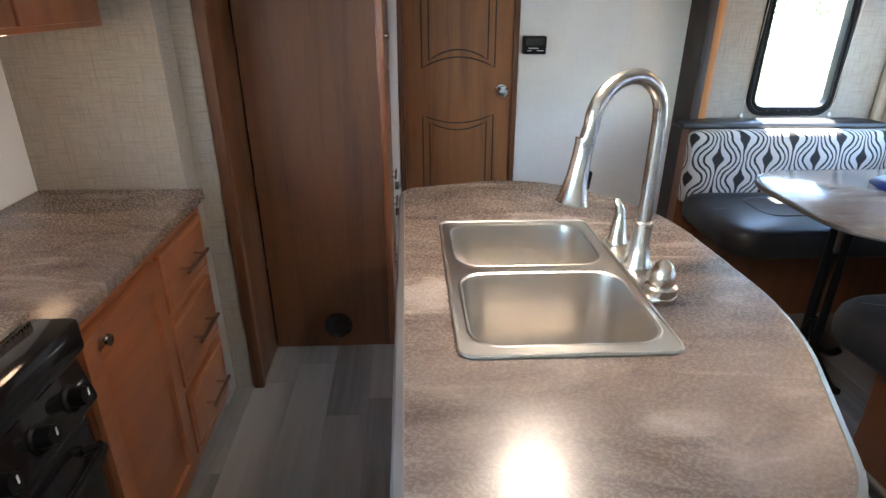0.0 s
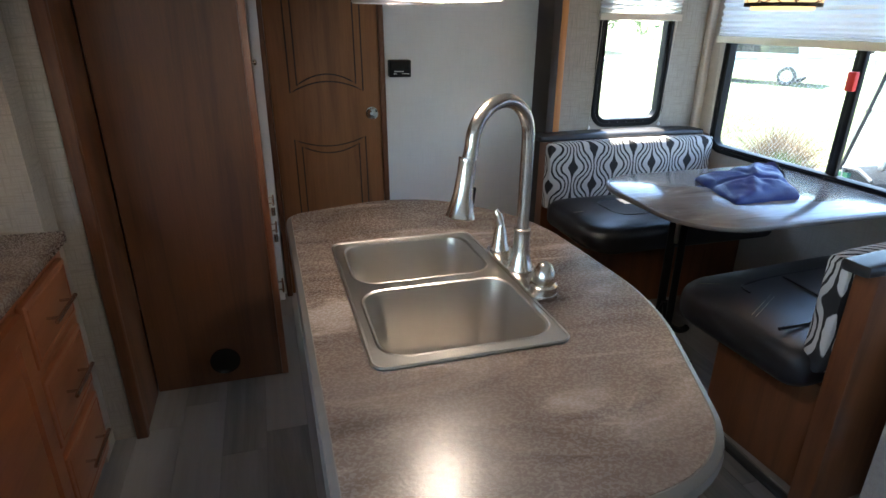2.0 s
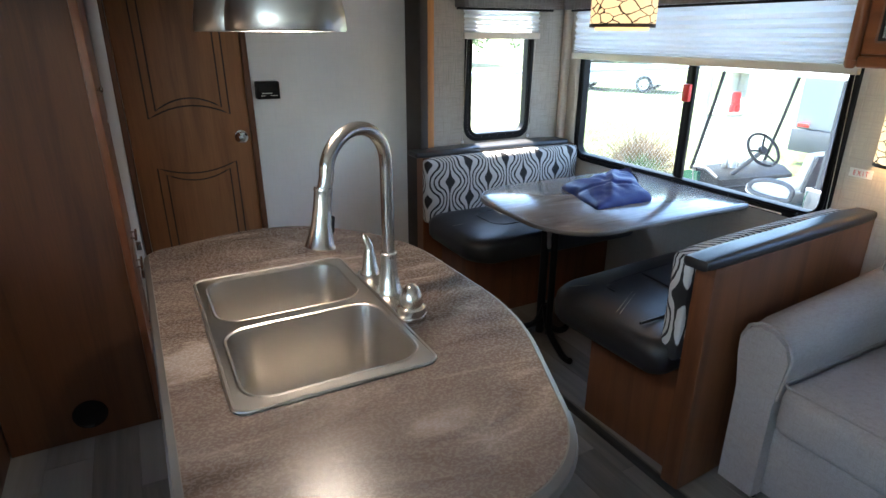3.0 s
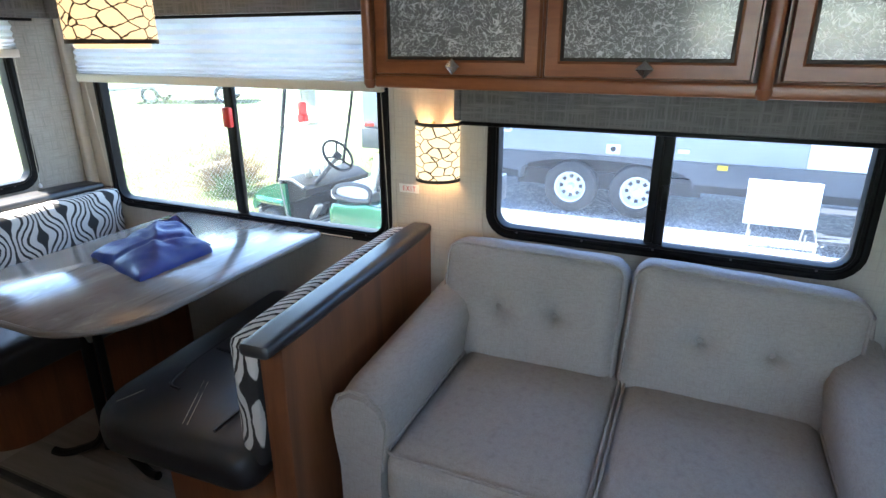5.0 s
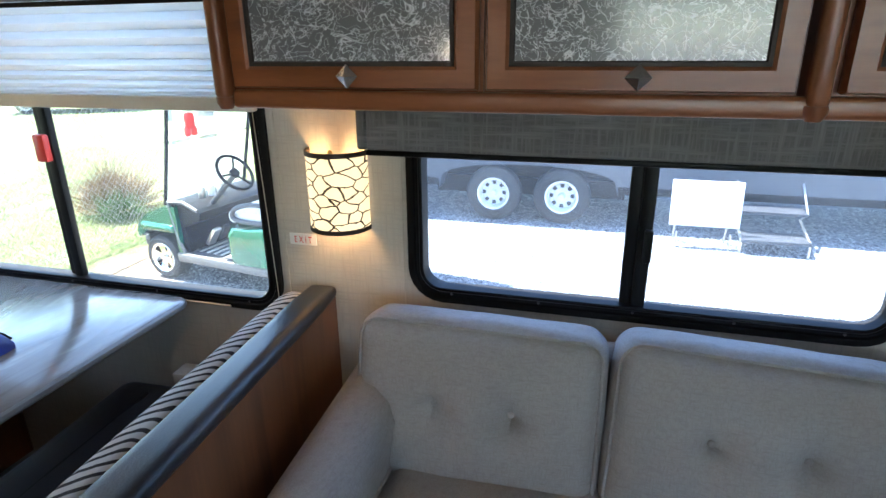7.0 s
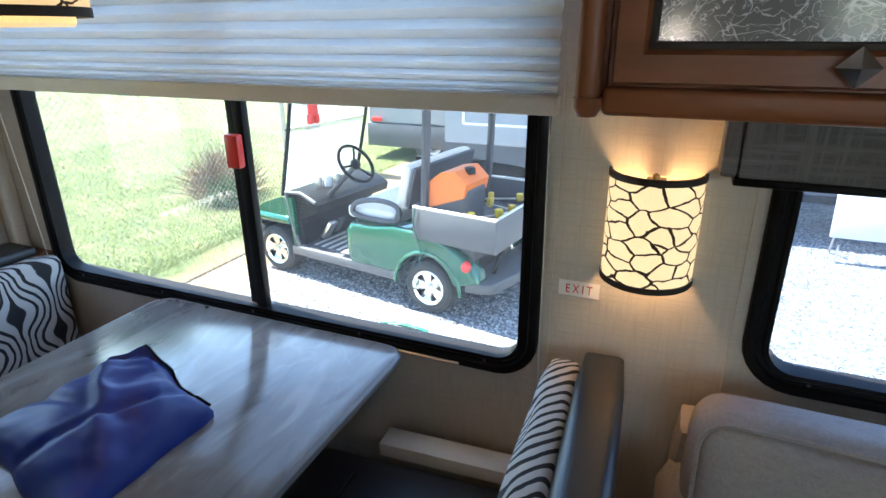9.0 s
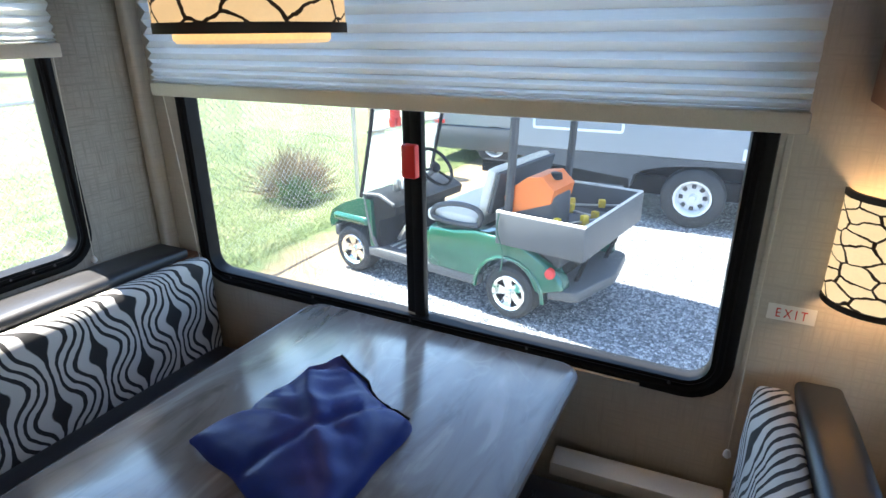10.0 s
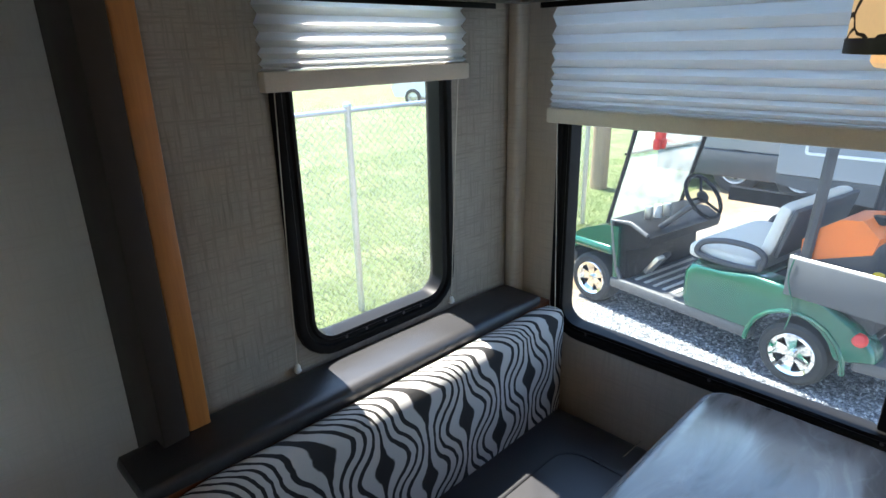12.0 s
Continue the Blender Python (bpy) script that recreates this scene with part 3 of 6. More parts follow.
structure("wall_header", box(2.70, 0.66, 1.95, 2.75, 4.285, 2.05), M_WALL, "header over the slide-out opening", "wall")
structure("ceiling", box(0.07, -1.65, 2.05, 2.75, 4.285, 2.12), M_CEIL, "white panelled ceiling", "ceiling")
structure("ceiling_slide", box(2.70, 0.65, 1.951, XW + 0.05, 4.18, 2.02), M_CEIL, "white slide-out ceiling", "ceiling")
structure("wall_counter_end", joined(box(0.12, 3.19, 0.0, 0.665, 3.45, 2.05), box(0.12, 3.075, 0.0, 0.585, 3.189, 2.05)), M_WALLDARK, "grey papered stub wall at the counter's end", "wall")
structure("trim_counter_end", joined(box(0.666, 3.195, 0.0, 0.692, 3.46, 2.05, 0.004), box(0.658, 3.175, 0.0, 0.698, 3.21, 2.05, 0.006)), M_CLOSET, "dark wooden corner moulding", "trim")
# slide-out opening: dark casing and golden strip
structure("trim_casing", box(2.668, 4.075, 0.0, 2.714, 4.265, 1.95, 0.004), M_BROWNBAND, "dark wooden casing of the slide-out opening", "trim")
structure("trim_strip", box(2.715, 4.085, 0.0, 2.757, 4.128, 1.95, 0.006), M_OAKTRIM, "golden oak strip beside the window", "trim")
structure("trim_corner", box(XW - 0.05, YB - 0.04, 0.0, XW - 0.001, YB - 0.001, 1.95, 0.012, 3), M_WALL, "beige corner moulding", "trim")
structure("trim_joint", joined(box(XW - 0.004, 2.418, 0.7, XW - 0.0005, 2.43, 1.4), box(XW - 0.004, 2.066, 0.80, XW - 0.0005, 2.076, 1.25), box(XW - 0.005, 0.78, 0.0, XW - 0.0005, 0.80, 1.95)), M_WALL, "thin beige joint strips on the wall", "trim")


def window(name, axis, w, rect, mullion, label, out=0.032, pane_mat=None):
    top = tagged(new(name, None), label, "window", kind="structure")
    top.location = put(axis, w, (rect[0] + rect[2]) / 2, rect[1])
    pr = [(0.0, w - 0.001), (0.002, w - 0.009), (0.010, w - 0.013), (0.020, w - 0.012), (0.024, w - 0.006), (0.032, w - 0.006), (0.036, w - 0.011), (0.044, w - 0.010),
          (0.047, w + 0.012), (0.047, w + out), (0.03, w + out), (0.03, w - 0.001)]
    fr = part("window_frame", frame_ring(axis, rect, 0.095, pr), M_BLACK, top, "rounded black frame")
    a, b, c, d = inset(rect, 0.046)
    if mullion:
        m = mullion
        for k, (u0, u1, off) in enumerate(((m - 0.030, m + 0.002, 0.004), (m - 0.002, m + 0.030, 0.016))):
            part("mullion", box(*put(axis, w - 0.008 + off, u0, b), *put(axis, w + out - 0.014 + off * 0.5, u1, d), 0.004), M_BLACK, top)
        spans = ((a, m - 0.01, out - 0.013), (m + 0.01, c, out - 0.007))
    else:
        spans = ((a, c, out - 0.009),)
    for u0, u1, off in spans:
        pane = part("pane", prism_on(axis, rect_poly(u0 - 0.004, b - 0.004, u1 + 0.004, d + 0.004, 0.05), w + off, w + off + 0.004), pane_mat or M_GLASS, top)
        pane.visible_shadow = False
    sc = bmesh.new()
    n = 5
    for i in range(n):
        for v in (rect[1] + 0.028,):
            u = rect[0] + 0.12 + (rect[2] - rect[0] - 0.24) * i / (n - 1)
            sc = joined(sc, moved(revolve([(0.0, 0.003), (0.003, 0.002), (0.004, 0.0)], 8), Matrix.Translation(put(axis, w - 0.007, u, v)) @ (Matrix.Rotation(-math.pi / 2, 4, "Y") if axis == "x" else Matrix.Rotation(math.pi / 2, 4, "X"))))
    part("screws", sc, M_GREYPL, fr)
    return top


def prism_on(axis, poly, w0, w1):
    return loft([[put(axis, w0, u, v) for u, v in poly], [put(axis, w1, u, v) for u, v in poly]])


w1 = window("window_1", "x", XW, WIN_L, 3.203, "black-framed sliding window beside the dinette")
part("latch", box(XW - 0.030, 3.176, 1.166, XW - 0.006, 3.216, 1.248, 0.006), M_RED, w1, "red plastic emergency latch")
part("drain_lip", tube([(XW - 0.016, 2.62, 0.752), (XW - 0.016, 3.1, 0.752)], 0.004, 6), M_STEEL, w1, "thin bright lower edge")
w2 = window("window_2", "x", XW, WIN_R, 1.479, "black-framed sliding window above the sofa", pane_mat=M_GLASS2)
part("latch", box(XW - 0.024, 1.448, 1.00, XW - 0.006, 1.468, 1.08, 0.004), M_BLACK, w2)
w4 = window("window_4", "x", 0.0, WIN_W, 0.2, "wide black-framed window in the kitchen wall", 0.056)
w4.matrix_basis = Matrix.Translation((0.12, 0, 0)) @ Matrix.Diagonal((-1, 1, 1, 1)) @ w4.matrix_basis
window("window_3", "y", YB, WIN_B, None, "narrow black-framed window above the bench")


def blind(name, axis, w, u0, u1, z0, z1, label, pleats, side):
    top = thing(name, put(axis, w, (u0 + u1) / 2, z0), label, "window blind")
    rows = []
    n = pleats * 2
    for i in range(n + 1):
        f = i / n
        z = z1 - (z1 - z0 - 0.035) * (1 - (1 - f) ** 1.7)
        rows.append((w - 0.008 + (0.016 if i % 2 else 0.0) * (1.15 - 0.5 * f), z))
    rings = [[put(axis, ww, u0, z), put(axis, ww, u1, z), put(axis, ww + 0.0012, u1, z), put(axis, ww + 0.0012, u0, z)] for ww, z in rows]
    part("pleats", loft(rings), M_BLIND, top, smooth=0)
    part("bottom_rail", box(*put(axis, w - 0.014, u0 - 0.004, z0), *put(axis, w + 0.012, u1 + 0.004, z0 + 0.034), 0.004), M_RAIL, top, "cream bottom rail")
    part("head_rail", box(*put(axis, w - 0.014, u0, z1), *put(axis, w + 0.014, u1, z1 + 0.03), 0.003), M_RAIL, top)
    for u, zk in side:
        part("cord", tube([put(axis, w + 0.012, u, z0), put(axis, w + 0.03, u, (z0 + zk) / 2), put(axis, w + 0.045, u, zk)], 0.0011, 5), M_CORD, top)
        part("cord_knob", moved(revolve([(0, 0.012), (0.004, 0.010), (0.007, 0.004), (0.0085, -0.004), (0.005, -0.009), (0, -0.01)], 10), Matrix.Translation(put(axis, w + 0.045, u, zk))), M_WHITE, top, "small white cord knob")
    return top


blind("pleated_blind", "x", 3.595, 2.412, 3.955, 1.338, 1.615, "white pleated blind drawn half down over the dinette window", 9, ((3.945, 0.768), (2.425, 0.66)))
blind("pleated_blind", "y", 4.075, 2.932, 3.424, 1.443, 1.60, "short white pleated blind above the bench window", 6, ((2.958, 0.879), (3.418, 0.884)))


def valance(place, label, front, returns):
    t = thing("valance", place, label, "valance")
    part("front_board", front, M_VALANCE, t)
    for r in returns:
        part("end_board", r, M_VALANCE, t)
    return t


valance((3.59, 3.2, 1.60), "charcoal linen valance above the dinette window", box(3.545, 2.416, 1.60, 3.57, 4.019, 1.80, 0.006), [box(3.547, 2.39, 1.60, XW - 0.002, 2.415, 1.80, 0.006)])
valance((3.2, 4.03, 1.60), "charcoal linen valance above the bench window", box(2.926, 4.02, 1.60, 3.60, 4.045, 1.80, 0.006), [box(2.90, 4.022, 1.60, 2.925, YB - 0.002, 1.80, 0.006)])
valance((3.6, 1.45, 1.254), "charcoal linen valance above the sofa window", box(3.595, 0.76, 1.254, 3.62, 2.120, 1.376, 0.006), [box(3.597, 2.121, 1.254, XW - 0.002, 2.146, 1.376, 0.006)])
for hb, lb in ((box(3.60, 0.8, 1.240, 3.65, 2.125, 1.2535, 0.004), "black head rail under the sofa valance"),
               (box(3.572, 2.47, 1.588, 3.578, 3.98, 1.60, 0.002), "black rail edge above the dinette blind"),
               (box(2.87, 4.046, 1.588, 3.50, 4.052, 1.60, 0.002), "black rail edge above the bench blind")):
    solid("blind_headrail", hb, M_BLACK, lb, "blind rail")


# ---- hall: closet, door, thermostat ----
def closet():
    t = thing("closet", (0.95, 3.85, 0), "tall dark cherry closet standing on grey planks", "closet")
    part("side_panel", box(0.696, 3.465, 0.0, 1.205, 3.49, 2.05), M_CLOSET, t)
    part("body", box(0.70, 3.491, 0.0, 1.185, 4.23, 2.05), M_CLOSET, t)
    part("corner_moulding", box(1.186, 3.458, 0.0, 1.213, 3.50, 2.05, 0.006), M_CHERRYV, t)
    part("vent", moved(revolve([(0.0, 0.0), (0.052, 0.0), (0.058, 0.004), (0.060, 0.0), (0.060, -0.004), (0, -0.004)], 28), Matrix.Translation((0.965, 3.4645, 0.105)) @ Matrix.Rotation(math.pi / 2, 4, "X")), M_GLOSSBLK, t, "round black outlet")
    for z0, z1 in ((1.12, 1.98), (0.62, 1.10), (0.32, 0.60), (0.06, 0.30)):
        d = part("door", box(1.186, 3.53, z0, 1.207, 4.15, z1, 0.004), M_CHERRYV, t)
        if z0 > 1:
            part("knob", moved(revolve([(0, 0.022), (0.010, 0.020), (0.011, 0.014), (0.005, 0.010), (0.005, 0.0), (0, 0)], 12), Matrix.Translation((1.207, 3.60, 1.28)) @ Matrix.Rotation(math.pi / 2, 4, "Y")), M_NICKEL, d)
        else:
            zz = min(z1 - 0.07, 0.66 if z0 > 0.5 else 0.54)
            part("handle", joined(tube([(1.228, 3.80, zz), (1.228, 3.95, zz)], 0.005), tube([(1.205, 3.83, zz), (1.228, 3.83, zz)], 0.004), tube([(1.205, 3.92, zz), (1.228, 3.92, zz)], 0.004)), M_NICKEL, d)
    return t


cl = closet()
structure("trim_door", joined(box(1.246, 4.215, 0.0, 1.274, 4.25, 1.96, 0.004), box(1.812, 4.215, 0.0, 1.84, 4.25, 1.96, 0.004), box(1.246, 4.215, 1.93, 1.84, 4.25, 1.96, 0.004)), M_CLOSET, "dark door casing", "trim")
door = structure("door_1", box(1.275, 4.228, 0.012, 1.811, 4.262, 1.928, 0.003), M_DOOR, "closed brown woodgrain hall door with arched panels", "door")


def groove(pts, closed):
    return tube(pts, 0.0035, 6, closed)


def door_panel(x0, x1, z0, z1, bulge_top, bulge_bottom, inset_by):
    a, b = x0 + inset_by, x1 - inset_by
    lo, hi = z0 + inset_by, z1 - inset_by
    pts = []
    for k in range(13):
        f = k / 12
        pts.append((a + (b - a) * f, 4.2278, lo + bulge_bottom * 4 * f * (1 - f)))
    for k in range(13):
        f = k / 12
        pts.append((b - (b - a) * f, 4.2278, hi + bulge_top * 4 * f * (1 - f)))
    return groove(pts, True)


for dp in (0.0, 0.035):
    part("panel_groove", door_panel(1.365, 1.725, 1.09, 1.86, 0.0, 0.05, dp), M_GROOVE, door)
    part("panel_groove", door_panel(1.365, 1.725, 0.14, 0.86, -0.04, 0.0, dp), M_GROOVE, door)
part("door_knob", moved(revolve([(0, 0.055), (0.018, 0.054), (0.026, 0.046), (0.027, 0.036), (0.018, 0.026), (0.012, 0.020), (0.012, 0.008), (0.031, 0.006), (0.032, 0.0), (0, 0)], 20), Matrix.Translation((1.763, 4.228, 0.978)) @ Matrix.Rotation(math.pi / 2, 4, "X")), M_CHROME, door, "round chrome knob")

LEAN = Matrix.Translation((1.2, 0, 0)) @ Matrix.Rotation(radians(-0.8), 4, "Y") @ Matrix.Translation((-1.2, 0, 0))
for ob in (cl, door, bpy.data.objects["trim_door"], bpy.data.objects["trim_counter_end"], bpy.data.objects["wall_counter_end"]):
    ob.matrix_basis = LEAN @ ob.matrix_basis        # the trailer stands a little out of level

th = thing("thermostat", (1.915, YH, 1.155), "black thermostat on the pale wall", "thermostat")
part("casing", box(1.845, 4.208, 1.160, 1.957, YH + 0.029, 1.244, 0.006), M_BLACK, th)
part("screen", box(1.856, 4.206, 1.199, 1.946, 4.2085, 1.236), M_GLOSSBLK, th)
bars("y", 4.2070, [(1.868, 1.187, 1.918, 1.191), (1.863, 1.176, 1.883, 1.179), (1.908, 1.176, 1.943, 1.179), (1.868, 1.212, 1.923, 1.215)], M_LABEL, th)


jm = structure("trim_jamb", box(1.19, 4.186, 0.0, 1.232, 4.2285, 2.05, 0.003), M_WHITE, "white painted jamb between closet and hall door", "trim")
for z in (0.51, 0.365):
    part("latch_plate", joined(box(1.205, 4.176, z - 0.022, 1.226, 4.1858, z + 0.022, 0.003), moved(revolve([(0, 0.012), (0.005, 0.011), (0.006, 0.0), (0, 0)], 10), Matrix.Translation((1.214, 4.178, z)) @ Matrix.Rotation(math.pi / 2, 4, "X"))), M_NICKEL, jm)


# ---- kitchen island ----
def filled(outer, holes, z0, z1):
    """A plate with holes: both faces filled, edges joined."""
    bm = bmesh.new()
    loops = []
    for poly in (outer, *holes):
        top = [bm.verts.new((x, y, z1)) for x, y in poly]
        bot = [bm.verts.new((x, y, z0)) for x, y in poly]
        te = [bm.edges.new((top[i], top[(i + 1) % len(top)])) for i in range(len(top))]
        be = [bm.edges.new((bot[i], bot[(i + 1) % len(bot)])) for i in range(len(bot))]
        loops.append((top, bot, te, be))
    for k in (2, 3):
        bmesh.ops.triangle_fill(bm, use_beauty=True, use_dissolve=False, edges=[e for lp in loops for e in lp[k]])
    for top, bot, _, _ in loops:
        n = len(top)
        for i in range(n):
            bm.faces.new((top[i], top[(i + 1) % n], bot[(i + 1) % n], bot[i]))
    return bm


SINK = (1.350, 2.014, 1.705, 2.588)
BOWL_F = (1.372, 2.335, 1.677, 2.562)
BOWL_N = (1.372, 2.042, 1.688, 2.298)
island_out = round_poly([(1.265, 1.60, 0.04), (1.265, 2.865, 0.05), (1.66, 2.975, 0.30), (1.925, 2.66, 0.45), (1.945, 2.12, 0.7), (1.765, 1.69, 0.20), (1.50, 1.65, 0.5)], 10)
isl = thing("kitchen_island", (1.5, 2.25, 0), "kitchen island with a brown slate laminate top and rounded end", "kitchen island")
part("countertop", filled(island_out, [rect_poly(*BOWL_F[:4], 0.05), rect_poly(*BOWL_N[:4], 0.05)], 0.877, 0.912), M_TOP, isl)
part("edge_band", tube([(x, y, 0.8955) for x, y in island_out], 0.0165, 8, True), M_EDGE, isl, "grey rounded laminate edge")
part("body", box(1.335, 1.78, 0.0, 1.80, 2.80, 0.60, 0.004), M_BENCH, isl)
part("body", joined(box(1.335, 1.78, 0.60, 1.35, 2.80, 0.876), box(1.765, 1.78, 0.60, 1.80, 2.80, 0.876), box(1.35, 1.78, 0.60, 1.765, 1.80, 0.876), box(1.35, 2.78, 0.60, 1.765, 2.80, 0.876)), M_BENCH, isl)
for y0, y1 in ((1.80, 2.28), (2.30, 2.78)):
    for z0, z1 in ((0.68, 0.86), (0.05, 0.66)):
        d = part("door", box(1.318, y0, z0, 1.334, y1, z1, 0.004), M_CHERRYV, isl)
        for yy in ((y0 + 0.05 if y0 > 2 else y1 - 0.05),):
            part("knob", moved(revolve([(0, 0.024), (0.011, 0.022), (0.012, 0.015), (0.005, 0.010), (0.006, 0.0), (0, 0)], 12), Matrix.Translation((1.318, yy, z1 - 0.05)) @ Matrix.Rotation(-math.pi / 2, 4, "Y")), M_NICKEL, d)

sk = thing("sink", (1.52, 2.3, 0.912), "double-bowl stainless steel sink set in the island top", "sink")
S0 = 0.9125
part("rim", joined(filled(rect_poly(*SINK, 0.024), [rect_poly(*inset(BOWL_F, -0.004), 0.054), rect_poly(*inset(BOWL_N, -0.004), 0.054)], S0, S0 + 0.0035),
                   tube([(x, y, S0 + 0.002) for x, y in rect_poly(*SINK, 0.024)], 0.004, 6, True)), M_STEEL, sk)
for bowl in (BOWL_F, BOWL_N):
    def br(ins, z, r):
        return [(x, y, z) for x, y in rect_poly(*inset(bowl, ins), max(r, 0.02))]
    rings = [br(-0.006, S0 + 0.0040, 0.056), br(-0.003, S0 + 0.0055, 0.053), br(0.0015, S0 + 0.003, 0.049), br(0.003, S0 - 0.012, 0.05), br(0.008, 0.80, 0.05), br(0.012, 0.765, 0.05), br(0.024, 0.746, 0.05), br(0.045, 0.742, 0.04), br(0.09, 0.741, 0.03)]
    part("bowl", loft(rings, False, True), M_STEEL, sk, "deep brushed bowl", 50)
    cx, cy = (bowl[0] + bowl[2]) / 2, (bowl[1] + bowl[3]) / 2
    part("drain", moved(revolve([(0, 0.001), (0.022, 0.001), (0.024, 0.003), (0.036, 0.003), (0.040, 0.0), (0, 0.0)], 24), Matrix.Translation((cx, cy, 0.7415))), M_CHROME, sk, "round chrome drain")

fc = thing("faucet", (1.757, 2.32, 0.912), "tall brushed nickel gooseneck faucet with a pull-down spray head", "faucet")
part("deck_plate", prism(rect_poly(1.702, 2.16, 1.761, 2.46, 0.028), 0.912, 0.928, 0.004), M_NICKEL, fc)
FX, FY = 1.731, 2.305
part("base_collar", moved(revolve([(0, 0), (0.030, 0), (0.030, 0.006), (0.025, 0.014), (0.019, 0.05), (0.0175, 0.085), (0.019, 0.087), (0.019, 0.094), (0.015, 0.097), (0, 0.097)], 24), Matrix.Translation((FX, FY, 0.926))), M_NICKEL, fc)
SWING = Vector((-0.172, -0.092, 0)).normalized()
arc = [(FX, FY, 1.015), (FX, FY, 1.10), (FX, FY, 1.20)]
for k in range(0, 13):
    a = math.pi * k / 12
    q = SWING * (0.086 - 0.085 * math.cos(a))
    arc.append((FX + q.x, FY + q.y, 1.222 + 0.076 * math.sin(a)))
q = SWING * 0.178
arc += [(FX + q.x, FY + q.y, 1.20)]
TIP = Matrix.Translation((FX + SWING.x * 0.190, FY + SWING.y * 0.190, 1.145)) @ Matrix.Rotation(math.atan2(SWING.y, SWING.x), 4, "Z") @ Matrix.Rotation(radians(-9), 4, "Y")
part("spout", tube(spline(arc, 3), 0.0135, 14), M_NICKEL, fc)
sp = part("spray_head", moved(revolve([(0, 0.06), (0.0165, 0.06), (0.0175, 0.056), (0.0165, 0.052), (0.0165, 0.03), (0.019, -0.01), (0.026, -0.045), (0.029, -0.052), (0.027, -0.055), (0.02, -0.05), (0, -0.05)], 20), TIP), M_NICKEL, fc, "flared spray head")
part("spray_button", moved(box(-0.030, -0.007, -0.03, -0.020, 0.007, 0.005, 0.004), TIP), M_BLACK, sp)
lv = part("handle_base", moved(revolve([(0, 0), (0.024, 0), (0.024, 0.005), (0.020, 0.012), (0.015, 0.045), (0.010, 0.062), (0, 0.066)], 18), Matrix.Translation((1.731, 2.425, 0.926))), M_NICKEL, fc)
part("lever", tube(spline([(1.731, 2.425, 0.97), (1.731, 2.427, 0.99), (1.727, 2.428, 1.008), (1.722, 2.430, 1.018), (1.720, 2.431, 1.026)], 4), [0.013, 0.0125, 0.012, 0.0115, 0.011, 0.0105, 0.010, 0.0095, 0.009, 0.0085, 0.008, 0.0075, 0.007, 0.0065, 0.006, 0.005, 0.003], 10), M_NICKEL, lv)
part("soap_knob", moved(revolve([(0, 0), (0.029, 0), (0.030, 0.004), (0.029, 0.022), (0.022, 0.026), (0.024, 0.032), (0.022, 0.050), (0.014, 0.066), (0.006, 0.072), (0, 0.073)], 20), Matrix.Translation((1.731, 2.19, 0.918))), M_NICKEL, fc, "domed nickel knob")


def dome(x, y):
    t = thing("dome_pendant", (x, y, 1.47), "brushed steel dome pendant lamp hanging over the island", "pendant lamp", "domes over the island")
    prof = [(0.100, 0.0), (0.102, 0.004), (0.1, 0.03), (0.092, 0.07), (0.075, 0.11), (0.045, 0.14), (0.02, 0.152), (0.02, 0.19), (0.0, 0.19)]
    inner = [(0.0, 0.135), (0.04, 0.132), (0.07, 0.105), (0.088, 0.068), (0.096, 0.03), (0.098, 0.0)]
    part("shade", moved(revolve(inner + prof, 36), Matrix.Translation((x, y, 1.47))), M_STEEL, t)
    part("stem", tube([(x, y, 1.655), (x, y, 2.045)], 0.006, 8), M_NICKEL, t)
    part("canopy", moved(revolve([(0, 0), (0.055, 0), (0.06, 0.01), (0.06, 0.02), (0, 0.02)], 20), Matrix.Translation((x, y, 2.03))), M_NICKEL, t)
    return t


dome(1.545, 2.28)
dome(1.53, 2.60)

# ---- kitchen counter ----
kc = thing("kitchen_counter", (0.42, 2.6, 0), "cherry base cabinet with three drawers and a slate laminate top", "kitchen cabinet")
part("body", box(0.13, 2.26, 0.06, 0.60, 3.072, 0.815), M_CHERRY, kc)
part("plinth", box(0.14, 2.28, 0.0, 0.56, 3.072, 0.06), M_CLOSET, kc)
part("countertop", box(0.122, 2.25, 0.817, 0.628, 3.072, 0.853, 0.006), M_TOP, kc)
for z0, z1 in ((0.605, 0.785), (0.36, 0.57), (0.115, 0.325)):
    d = part("drawer_front", box(0.60, 2.70, z0, 0.62, 3.03, z1, 0.006), M_CHERRY, kc)
    part("drawer_groove", frame_ring("x", (2.715, z0 + 0.015, 3.015, z1 - 0.015), 0.0, [(0, 0.6195), (0.003, 0.622), (0.006, 0.6195)]), M_CHERRY, d)
    zz = (z0 + z1) / 2
    part("handle", joined(tube([(0.652, 2.785, zz), (0.652, 2.955, zz)], 0.006), tube([(0.618, 2.815, zz), (0.652, 2.815, zz)], 0.0045), tube([(0.618, 2.925, zz), (0.652, 2.925, zz)], 0.0045)), M_NICKEL, d, "steel bar handle")
cd = part("door", box(0.60, 2.28, 0.10, 0.618, 2.67, 0.785, 0.005), M_CHERRY, kc)
part("door_frame", frame_ring("x", (2.28, 0.10, 2.67, 0.785), 0.0, [(0.0, 0.618), (0.004, 0.628), (0.055, 0.628), (0.06, 0.618)]), M_CHERRY, cd)
part("knob", moved(revolve([(0, 0.026), (0.013, 0.023), (0.014, 0.016), (0.006, 0.010), (0.007, 0.0), (0, 0)], 14), Matrix.Translation((0.628, 2.345, 0.755)) @ Matrix.Rotation(math.pi / 2, 4, "Y")), M_NICKEL, cd)

